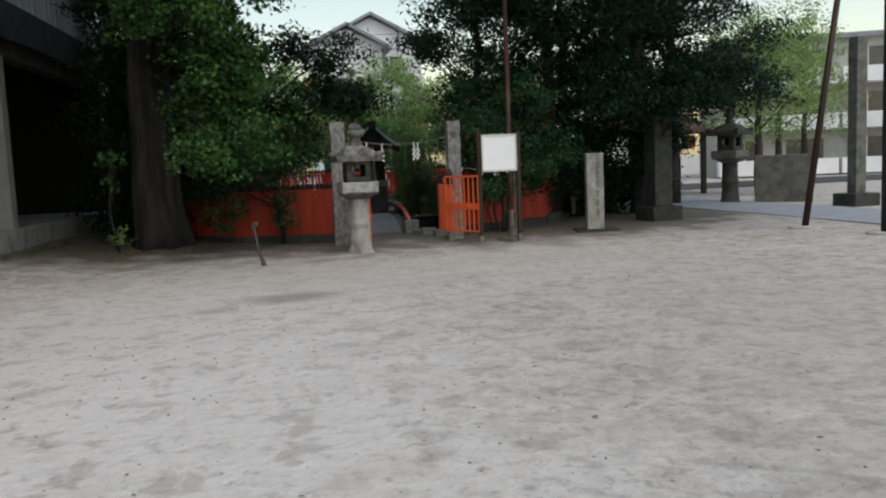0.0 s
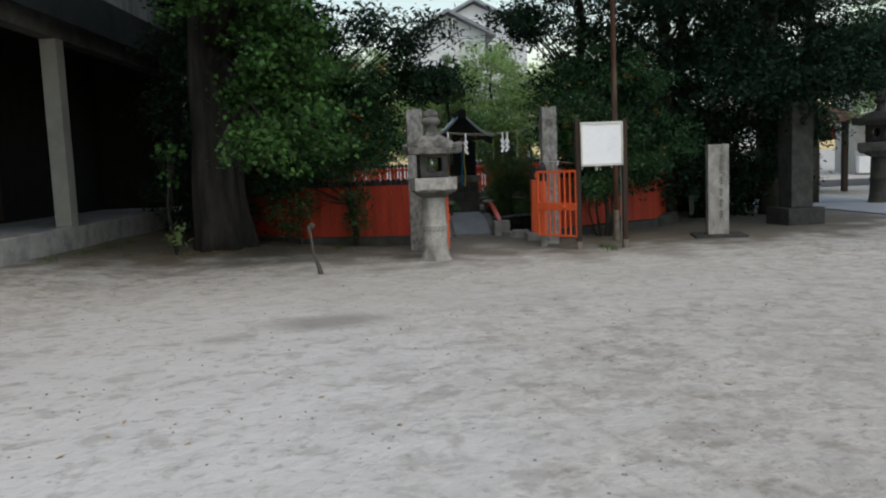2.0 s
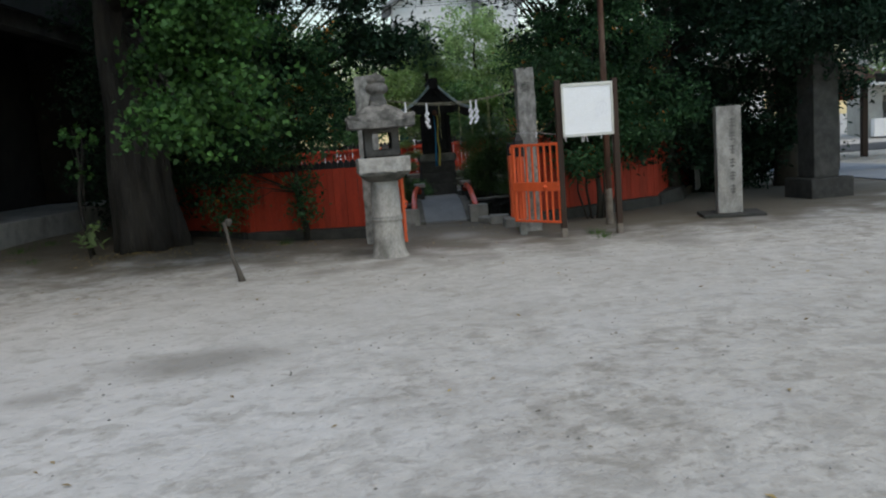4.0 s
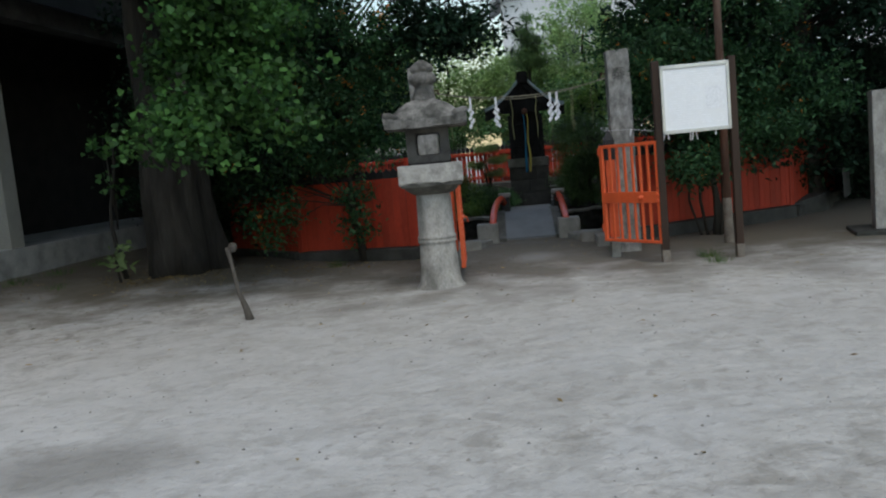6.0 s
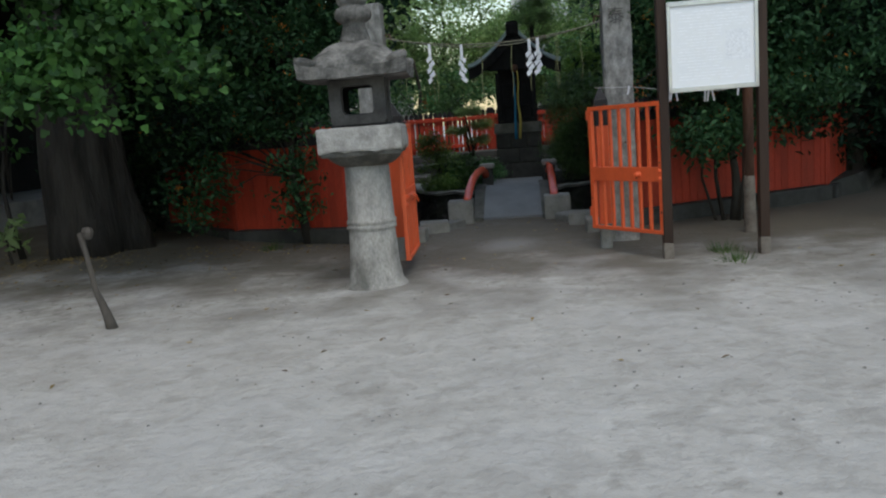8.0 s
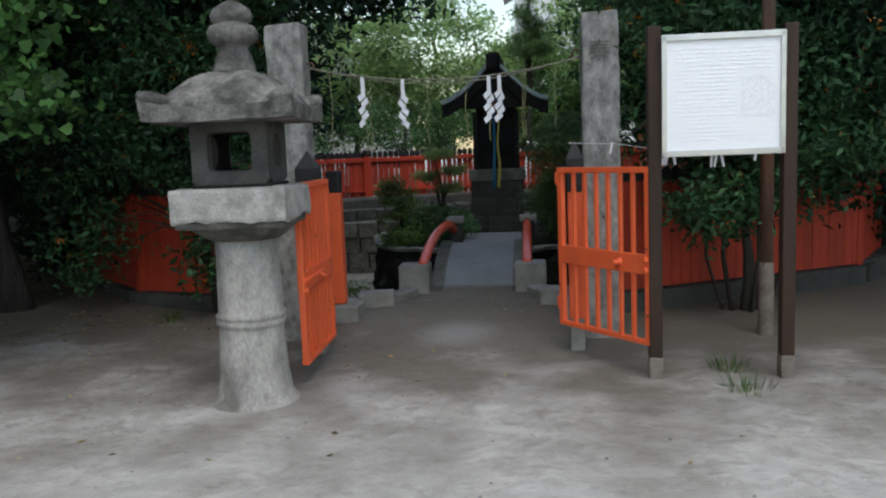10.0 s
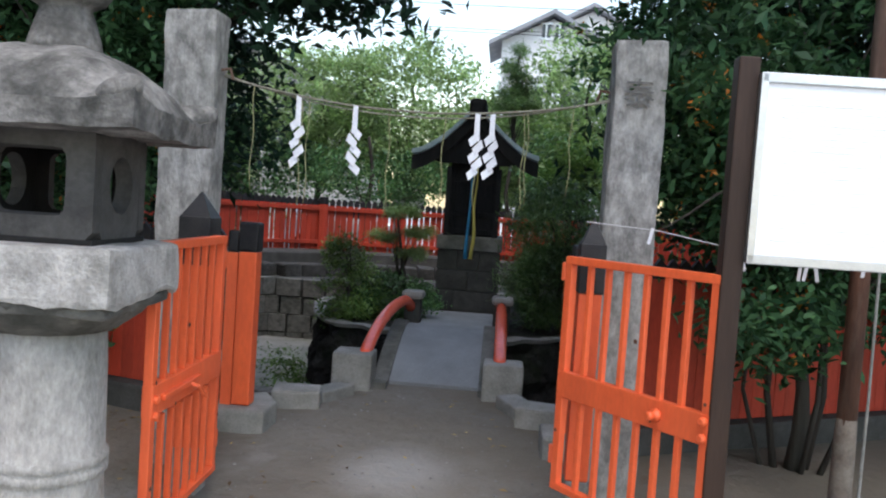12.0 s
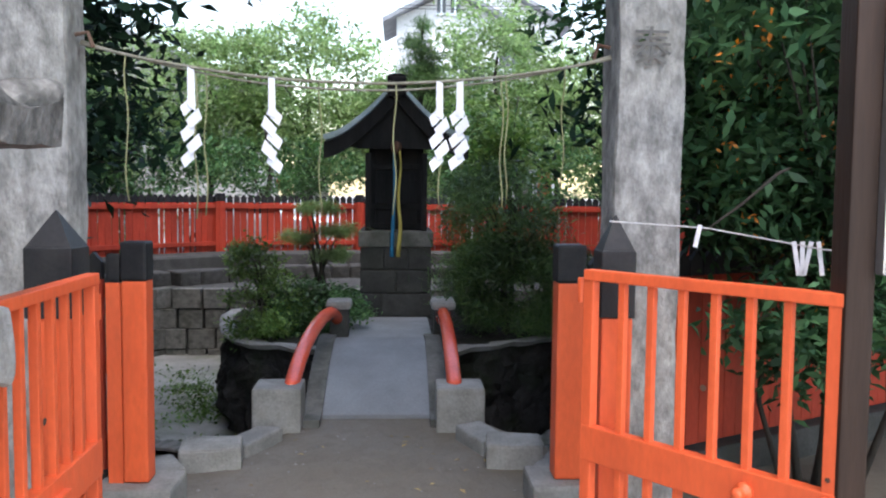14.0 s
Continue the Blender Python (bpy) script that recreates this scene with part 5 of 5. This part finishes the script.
def car(x, y, rz, label):
    e = thing("parked_car", label, "car", pose(x, y, 0, 0, 0, rz), "parked cars")
    bm = bmesh.new()
    prof = [(-2.0, 0.3), (2.0, 0.3), (2.05, 0.75), (1.9, 0.95), (1.0, 1.02), (0.55, 1.5), (-1.3, 1.55), (-1.85, 1.05), (-2.05, 0.9)]
    a = [bm.verts.new((px, -0.85, pz)) for px, pz in prof]
    f = bm.faces.new(a)
    r = bmesh.ops.extrude_face_region(bm, geom=[f])
    bmesh.ops.translate(bm, verts=[v for v in r["geom"] if isinstance(v, bmesh.types.BMVert)], vec=(0, 1.7, 0))
    for v in bm.verts:
        if v.co.z > 1.3:
            v.co.y *= 0.82
    bmesh.ops.recalc_face_normals(bm, faces=bm.faces)
    bmesh.ops.bevel(bm, geom=bm.edges[:], offset=0.06, segments=2, affect="EDGES")
    b = part("body", bm, M_carwhite, e)
    for s in (-1, 1):
        for x0, x1 in ((-1.25, -0.4), (-0.3, 0.5)):
            part("window", boxm(x0, x1, s * 0.79 - 0.03, s * 0.79 + 0.03, 1.07, 1.42, 0.01), M_window, b)
        for px in (-1.25, 1.25):
            w = part("wheel", lathe(bmesh.new(), [(0.3, -0.1), (0.32, -0.06), (0.32, 0.06), (0.3, 0.1)], 20, pose(px, s * 0.8, 0.32, 90, 0, 0)), M_rubber, e)
            part("rim", lathe(bmesh.new(), [(0.19, -0.11), (0.19, 0.11)], 16, pose(px, s * 0.8, 0.32, 90, 0, 0)), M_alu, w)
    part("windscreen", boxm(0.6, 0.63, -0.62, 0.62, 1.08, 1.42, 0, pose(0.2, 0, -0.02, 0, 0, 0)), M_window, b)


car(-4.0, 33, 4, "white car parked beyond the red fence")
car(2.2, 34, 186, "white car parked beyond the red fence")
car(-10.5, 33.5, 0, "white car parked beyond the red fence")

# street furniture beyond the fence
e = thing("street_sign", "white street sign with faded orange and blue bars", "sign", pose(-2.35, 30.2, 0, 0, 0, 3))
part("pole", tube(bmesh.new(), [(0, 0.03, -0.05), (0, 0.03, 2.7)], 0.04, 10), M_alu, e, smooth=True)
bd = part("board", boxm(-0.1, 0.75, -0.02, 0.0, 1.55, 2.75, 0.01), M_housewall, e)
for z, mm, x0, x1 in ((2.35, M_blue, 0.0, 0.5), (2.15, M_blue, 0.1, 0.6), (1.75, M_roof, 0.0, 0.55)):
    part("bar", boxm(x0, x1, -0.026, -0.021, z, z + 0.07), mm, bd)
part("orange_plate", boxm(-0.5, -0.12, -0.02, 0.0, 1.75, 2.4, 0.02), M_flowerpaint, e, "round-cornered orange plate")
e = thing("teal_box", "slim teal roadside cabinet", "cabinet", pose(-0.2, 29.9, 0))
part("cabinet", boxm(-0.22, 0.22, -0.15, 0.15, -0.05, 2.3, 0.02), M_teal, e)
e = thing("orange_banner", "orange and white street banner on a pole", "banner", pose(3.3, 29.0, 0))
part("pole", tube(bmesh.new(), [(0, 0, -0.05), (0, 0, 2.6)], 0.025, 8), M_alu, e)
part("cloth", boxm(0.03, 0.36, -0.006, 0.006, 1.3, 2.5, 0.003), M_flowerpaint, e)

# utility poles and cables along the road
for x in (-16.0, 15.0):
    e = thing("utility_pole", "round grey concrete utility pole by the road", "utility pole", pose(x, 32.2, 0), "utility poles")
    part("pole", tube(bmesh.new(), [(0, 0, -0.1), (0, 0, 9.0)], [0.17, 0.11], 14), M_concrete, e, smooth=True)
    for z in (6.6, 7.3):
        part("cross_arm", boxm(-0.6, 0.6, -0.05, 0.05, z, z + 0.08, 0.006), M_rust, e)
for k, z in enumerate((6.62, 6.7, 7.34)):
    e = thing("power_cable", "thin black overhead cable between utility poles", "cable", None, "overhead cables")
    part("cable", tube(bmesh.new(), [(-16 + 31 * i / 20, 32.2 - 0.06 * k, z + 0.06 - 0.5 * 4 * (i / 20) * (1 - i / 20) + 0.45) for i in range(21)], 0.009, 5), M_black, e)

# road behind the garden and a pale boundary wall
bm = boxm(-60, 60, 30.5, 37, -0.1, 0.03)
tagged(part("road", bm, mat("asphalt", (0.07, 0.07, 0.072), (0.05, 0.05, 0.052), 2, 0.9, 0.4, 60)), "grey asphalt road behind the garden", "road", kind="structure")

# ---- planting ----
# blobs at (-1.9, 13.0) and (-4.9, 11.3): unseen canopy added to cast shade
tree("ginkgo_tree", "massive old ginkgo with a furrowed trunk and low hanging leaves", (-5.15, 14.75, 0.1), 10.5, 0.5,
     [((-3.35, 12.4, 2.15), (0.85, 0.7, 0.42), 42), ((-3.75, 12.9, 2.95), (0.8, 0.8, 0.6), 40), ((-3.75, 13.3, 3.8), (1.0, 1.2, 0.8), 52),
      ((-4.2, 13.2, 4.7), (0.95, 1.1, 0.8), 46), ((-4.0, 13.4, 6.0), (1.7, 1.9, 1.3), 130), ((-1.9, 13.0, 9.4), (2.6, 2.6, 1.1), 400), ((-4.9, 14.2, 9.2), (3.2, 3.2, 2.0), 520), ((-4.9, 11.3, 8.4), (3.6, 2.3, 1.0), 480)],
     62, 0.19, 0.085, M_ginkgo, M_bark, 1, "fan", 0.35, flare=1.18, limbs=5, taper=0.55, boughs=6)
tree("sapling", "thin sapling with sparse yellowing leaves", (-6.0, 14.5, 0.1), 2.1, 0.035, [((-5.95, 14.45, 1.75), (0.3, 0.3, 0.55), 12)], 9, 0.09, 0.09, M_ginkgo, M_bark, 2, "fan", 0.3, flare=1.2)

EVER = [
    # base, trunk height, trunk radius, crown blobs
    ((-3.4, 16.9, 0.1), 6.0, 0.16, [((-3.3, 16.4, 2.6), (1.5, 0.9, 1.0), 170), ((-4.2, 16.2, 4.3), (1.2, 1.4, 1.2), 140), ((-2.5, 15.7, 4.55), (0.9, 0.7, 0.3), 20), ((-1.3, 15.0, 3.2), (0.65, 0.45, 0.4), 54), ((-1.2, 15.4, 4.3), (0.8, 0.5, 0.5), 20), ((-3.75, 14.85, 1.3), (0.4, 0.25, 0.5), 12), ((-3.9, 16.6, 1.3), (0.9, 0.6, 0.8), 70)]),
    ((-5.6, 18.4, 0.1), 8.0, 0.2, [((-5.0, 17.9, 3.6), (1.7, 1.6, 2.2), 260), ((-5.2, 18.0, 6.6), (1.8, 2.4, 2.0), 220), ((-5.6, 17.8, 1.3), (1.4, 0.8, 1.0), 130)]),
    ((-6.9, 21.6, 0.1), 9.0, 0.25, [((-6.2, 21.2, 3.9), (1.4, 1.5, 3.0), 300), ((-6.4, 20.6, 8.2), (2.4, 2.4, 2.2), 230), ((-6.4, 20.2, 1.3), (1.3, 0.8, 1.1), 130), ((-6.9, 20.2, 7.4), (1.2, 1.2, 1.2), 90)]),
    ((-6.6, 25.3, 0.1), 9.0, 0.25, [((-7.4, 26.0, 3.0), (2.4, 1.3, 3.0), 320), ((-6.6, 25.3, 7.6), (2.4, 2.4, 2.4), 200)]),
    # last two blobs: unseen overhang, added to shade the gate area
    ((4.6, 17.2, 0.1), 8.0, 0.22, [((4.5, 16.9, 3.5), (2.1, 1.5, 2.0), 160), ((4.6, 16.4, 6.6), (2.9, 2.6, 2.2), 320), ((4.2, 16.9, 1.5), (1.4, 0.6, 0.9), 120), ((4.4, 14.4, 7.6), (2.8, 2.2, 1.3), 340), ((1.5, 14.8, 9.0), (2.6, 2.4, 1.1), 400)]),
    # last blob: canopy above the view, added to darken what lies below
    ((7.8, 18.4, 0.1), 9.0, 0.26, [((7.3, 17.6, 4.4), (2.5, 1.9, 1.9), 320), ((7.4, 17.0, 7.6), (3.2, 2.9, 2.2), 340), ((6.9, 17.3, 2.0), (1.5, 0.9, 1.3), 140), ((6.6, 15.2, 3.1), (1.6, 0.9, 0.7), 110), ((8.6, 15.8, 3.6), (1.6, 1.2, 0.8), 120), ((6.8, 12.6, 8.2), (3.4, 2.4, 1.0), 520)]),
    ((6.3, 20.5, 0.1), 8.0, 0.22, [((6.3, 20.2, 2.2), (1.9, 1.2, 1.8), 230), ((6.6, 20.5, 5.2), (2.2, 2, 2), 200), ((6.1, 18.8, 0.85), (1.5, 0.6, 0.9), 150), ((7.6, 19.2, 1.0), (0.8, 0.6, 0.9), 70)]),
    ((10.6, 21.6, 0.1), 9.0, 0.26, [((10.3, 20.4, 5.4), (2.9, 2.4, 2.0), 290), ((10.4, 20.0, 8.4), (3.2, 3.0, 2.2), 280)]),
    # last two blobs: unseen high foliage added to block skylight
    ((2.5, 16.6, 0.1), 7.0, 0.15, [((2.8, 16.2, 3.0), (1.2, 0.8, 1.4), 130), ((0.75, 15.9, 4.55), (0.8, 0.5, 0.45), 14), ((3.0, 16.0, 5.4), (1.9, 1.8, 1.5), 140), ((2.9, 16.2, 1.3), (0.9, 0.4, 0.8), 80), ((2.6, 14.9, 6.9), (1.7, 1.6, 1.1), 150), ((2.9, 12.8, 7.4), (2.3, 1.5, 0.8), 230)]),
    ((-2.6, 27.3, 0.1), 3.0, 0.1, [((-2.8, 27.2, 2.2), (2.6, 0.7, 0.6), 80)]),
    ((-6.5, 26.5, 0.1), 4.0, 0.14, [((-6.3, 26.4, 1.8), (2.4, 0.9, 1.7), 170)]),
    ((3.4, 27.2, 0.1), 2.4, 0.12, [((3.6, 27.0, 1.7), (1.9, 0.7, 1.4), 110)]),
    ((1.75, 26.6, 0.1), 2.8, 0.08, [((1.75, 26.6, 2.4), (0.9, 0.7, 1.1), 70)]),
]
tree("slim_conifer", "slim dark green conifer with layered branches", (0.55, 27.5, 0.1), 5.2, 0.06, [((0.55, 27.5, 5.15), (0.1, 0.1, 0.22), 7), ((0.48, 27.5, 4.85), (0.28, 0.2, 0.1), 10), ((0.65, 27.45, 4.6), (0.36, 0.25, 0.1), 14), ((0.45, 27.45, 4.35), (0.45, 0.3, 0.12), 20), ((0.6, 27.4, 4.0), (0.6, 0.35, 0.2), 34)], 70, 0.1, 0.14, M_shrub_dark, M_bark_dark, 99, "needle", 0.4, category="conifer")
for i, (b, h, r, blobs) in enumerate(EVER):
    tree("evergreen_tree", "dense dark broadleaf evergreen tree", b, h, r, blobs, 60, 0.2, 0.118, M_ever if i < 9 else M_shrub_low, M_bark_dark, 30 + i, flare=1.25, boughs=5 if i < 9 else 1)

shrub = tree("osmanthus_shrub", "osmanthus with dark leaves and orange blossom", (2.45, 14.75, 0), 2.2, 0.05,
     [((2.5, 14.95, 1.75), (1.15, 0.55, 0.75), 110), ((2.6, 15.0, 2.9), (1.4, 0.7, 0.9), 150), ((1.9, 14.7, 2.2), (0.45, 0.35, 0.5), 26), ((2.7, 14.5, 1.3), (0.95, 0.3, 0.42), 36), ((1.58, 13.75, 2.5), (0.2, 0.1, 0.22), 8), ((1.75, 14.2, 2.5), (0.4, 0.4, 0.35), 20), ((2.3, 14.5, 2.0), (0.75, 0.35, 0.6), 80), ((3.6, 14.9, 1.9), (0.8, 0.5, 0.7), 70), ((1.4, 15.1, 2.75), (0.45, 0.4, 0.5), 20), ((2.1, 14.25, 1.0), (0.35, 0.2, 0.26), 26)], 40, 0.13, 0.085, M_osman, M_bark_dark, 51, limbs=3, flowers=130, category="shrub")
for dx, dy, r in ((0.22, 0.1, 0.032), (-0.16, 0.06, 0.026), (0.34, -0.08, 0.022), (0.1, -0.12, 0.02), (-0.3, 0.12, 0.018)):
    part("stem", tube(bmesh.new(), [(dx * 0.5, dy * 0.5, -0.05), (dx, dy, 0.5), (dx * 0.9, dy * 1.2, 1.0), (dx * 1.4, dy * 1.4, 1.6)], [r, r * 0.85, r * 0.7, r * 0.4], 7), M_bark_dark, shrub, smooth=True)
tree("osmanthus_shrub", "osmanthus with dark leaves and orange blossom", (-2.6, 15.0, 0), 2.4, 0.05,
     [((-2.6, 14.9, 2.3), (1.0, 0.5, 0.6), 80), ((-2.7, 15.0, 3.1), (1.2, 0.7, 0.8), 110), ((-3.8, 14.95, 1.9), (0.7, 0.45, 0.8), 60), ((-4.4, 15.6, 1.2), (0.5, 0.3, 0.7), 30), ((-3.7, 14.75, 0.75), (0.4, 0.2, 0.5), 16), ((-2.5, 14.6, 0.8), (0.2, 0.12, 0.45), 13), ((-2.9, 14.85, 1.7), (1.2, 0.35, 0.35), 70), ((-3.8, 14.6, 3.5), (1.0, 0.9, 0.6), 90)], 40, 0.13, 0.085, M_osman, M_bark_dark, 52, limbs=3, flowers=130, category="shrub")
for i, (x, y, z, r, h) in enumerate(((-4.4, 30, 3.95, 1.7, 1.8), (-2.0, 29.4, 3.95, 2.0, 1.9), (0.3, 29.2, 3.1, 1.4, 1.4), (2.3, 28.6, 4.1, 1.8, 1.9), (5.2, 29.4, 3.6, 1.9, 1.8), (-7.4, 29, 3.8, 1.9, 1.8))):
    tree("street_tree", "light green leafy tree behind the garden", (x, y, 0), z + 0.8, 0.1, [((x, y, z), (r, 1.4, h), 210), ((x + 0.3 * r, y, z - 0.5 * h), (r, 1.2, 0.6 * h), 90)], 46, 0.22, 0.14, M_bright, M_bark_dark, 70 + i, flare=1.2, limbs=4)
for i, (x, y, z, s) in enumerate(((15.5, 24, 4.0, 1.2), (18.5, 27, 4.5, 1.3), (22, 30, 4.0, 1.3))):
    tree("yellowing_tree", "tall tree with yellow-green leaves", (x, y, 0), 6.5, 0.16, [((x, y, z), (2.2 * s, 1.8, 2.3), 120), ((x, y, z + 2), (1.6 * s, 1.5, 1.4), 60)], 32, 0.24, 0.15, M_pine, M_bark_dark, 90 + i, flare=1.2)

# island planting
tree("young_pine", "small cloud-pruned pine on the island", (-0.72, 18.7, 0.3), 1.25, 0.035,
     [((-0.72, 18.7, 1.5), (0.16, 0.16, 0.06), 10), ((-0.5, 18.7, 1.28), (0.15, 0.14, 0.06), 9), ((-0.92, 18.7, 1.22), (0.13, 0.13, 0.05), 8), ((-0.62, 18.7, 1.05), (0.2, 0.16, 0.06), 9)], 150, 0.05, 0.075, M_pine, M_bark_dark, 101, "needle", 0.6, flare=1.2, limbs=2)
tree("round_shrub", "rounded light green shrub on the island", (-1.2, 18.4, 0.3), 0.6, 0.02, [((-1.3, 18.35, 1.0), (0.26, 0.22, 0.24), 36), ((-1.1, 18.3, 0.62), (0.45, 0.25, 0.24), 50), ((-1.2, 17.95, 0.42), (0.3, 0.2, 0.13), 34)], 42, 0.06, 0.05, M_shrub, M_bark_dark, 102, category="shrub")
tree("round_shrub", "low green shrubs by the shrine plinth", (-0.6, 18.55, 0.3), 0.4, 0.02, [((-0.7, 18.3, 0.56), (0.5, 0.28, 0.27), 95), ((-0.95, 18.25, 0.42), (0.3, 0.2, 0.2), 40)], 42, 0.06, 0.05, M_shrub_low, M_bark_dark, 103, category="shrub")
tree("feathery_bush", "dark feathery conifer bush on the island", (1.2, 18.3, 0.3), 1.5, 0.03, [((1.25, 18.2, 0.8), (0.75, 0.4, 0.5), 150), ((1.15, 18.3, 1.35), (0.6, 0.4, 0.45), 64), ((1.0, 18.3, 1.75), (0.35, 0.25, 0.2), 14)], 80, 0.1, 0.12, M_shrub_dark, M_bark_dark, 104, "needle", 0.5, category="shrub")
tree("bamboo_clump", "slender light green bamboo behind the shrine", (1.6, 20.6, 0.3), 2.6, 0.025, [((1.5, 20.6, 1.8), (0.6, 0.5, 0.8), 60), ((1.3, 20.6, 2.6), (0.4, 0.4, 0.5), 26)], 30, 0.13, 0.1, M_shrub, M_bark_dark, 105, category="bamboo")

# broad leaves at the foot of the ginkgo, grass tufts, fallen leaves, pebbles
tree("broadleaf_weed", "bright broad-leaved weed at the foot of the tree", (-5.87, 14.2, 0.1), 0.4, 0.015, [((-5.87, 14.2, 0.45), (0.25, 0.2, 0.16), 9)], 5, 0.07, 0.17, M_bright, M_bark_dark, 110, category="weed")


def tuft(x, y, s, seed):
    rng = np.random.default_rng(seed)
    e = thing("grass_tuft", "small tuft of green grass in the earth", "grass", pose(x, y, ground_z(x, y)), "grass tufts")
    v, f = [], []
    for i in range(90):
        a, r, h = rng.uniform(0, 6.28), s * rng.uniform(0, 1) ** 0.7, rng.uniform(0.05, 0.13)
        b = (r * math.cos(a), r * math.sin(a))
        o = (b[0] + 0.6 * h * math.cos(a), b[1] + 0.6 * h * math.sin(a))
        p = (-math.sin(a) * 0.004, math.cos(a) * 0.004)
        k = len(v)
        v += [(b[0] - p[0], b[1] - p[1], -0.01), (b[0] + p[0], b[1] + p[1], -0.01), (o[0], o[1], h)]
        f.append((k, k + 1, k + 2))
    tagged(obj("grass_clump", v, f, M_grass, e), kind="stuff")


for i, (x, y, s) in enumerate(((1.9, 12.9, 0.13), (1.88, 12.38, 0.17), (-7.75, 13.0, 0.3), (-7.6, 14.3, 0.35), (-7.5, 15.4, 0.35), (-7.4, 16.4, 0.3), (-6.7, 13.9, 0.2), (1.0, 13.9, 0.1), (-2.9, 14.6, 0.15))):
    tuft(x, y, s, 200 + i)

rng = np.random.default_rng(77)


litter = []
for _ in range(230):
    x, y = rng.uniform(-7, 6), rng.uniform(-1, 14.4)
    litter.append((x, y, ground_z(x, y) + 0.008))
for _ in range(900):
    a, r = rng.uniform(0, 6.28), abs(rng.normal()) * 1.5
    x, y = -5.2 + r * math.cos(a) * 1.5, 14.1 + r * math.sin(a) * 0.6
    litter.append((x, y, ground_z(x, y) + 0.012))
for _ in range(160):
    x, y = rng.uniform(-4, -1.8), rng.normal(14.6, 0.25)
    litter.append((x, y, ground_z(x, y) + 0.01))
for _ in range(45):
    x, y = rng.uniform(-0.8, 0.7), rng.uniform(12.6, 16.2)
    litter.append((x, y, ground_z(x, y) + 0.008))
tagged(leaves("fallen_leaves", litter, 0.05, M_dry, None, rng, "kite", 3.0), "scattered dry brown and yellow fallen leaves", "fallen leaves", kind="stuff")
v, f = [], []
for i in range(2030):
    x, y = (rng.uniform(-7, 6), rng.uniform(-1, 14.2)) if i < 1900 else (rng.uniform(-1.0, 0.9), rng.uniform(12.5, 16.1))
    z, s = ground_z(x, y), rng.uniform(0.004, 0.014)
    k = len(v)
    v += [(x + s, y, z), (x, y + s, z), (x - s, y, z), (x, y - s, z), (x, y, z + s * 0.8)]
    f += [(k, k + 1, k + 4), (k + 1, k + 2, k + 4), (k + 2, k + 3, k + 4), (k + 3, k, k + 4)]
tagged(obj("pebbles", v, f, M_pebble), "scattered small pebbles on the earth", "pebbles", kind="stuff")


rng = np.random.default_rng(321)
weed = []
for cx, cy, n in ((-2.3, 19.8, 240), (-2.0, 19.2, 220), (-1.85, 18.7, 160), (-2.5, 18.4, 120), (-1.7, 17.6, 110), (-2.6, 20.6, 60)):
    for _ in range(int(n * 1.8)):
        weed.append((cx + rng.normal() * 0.2, cy + rng.normal() * 0.16, POND_Z + 0.012 + abs(rng.normal()) * 0.05))
tagged(leaves("pond_weed", weed, 0.05, M_grass, None, rng, "kite", 0.6), "low green weed growing on the pond bed", "weed", kind="stuff")
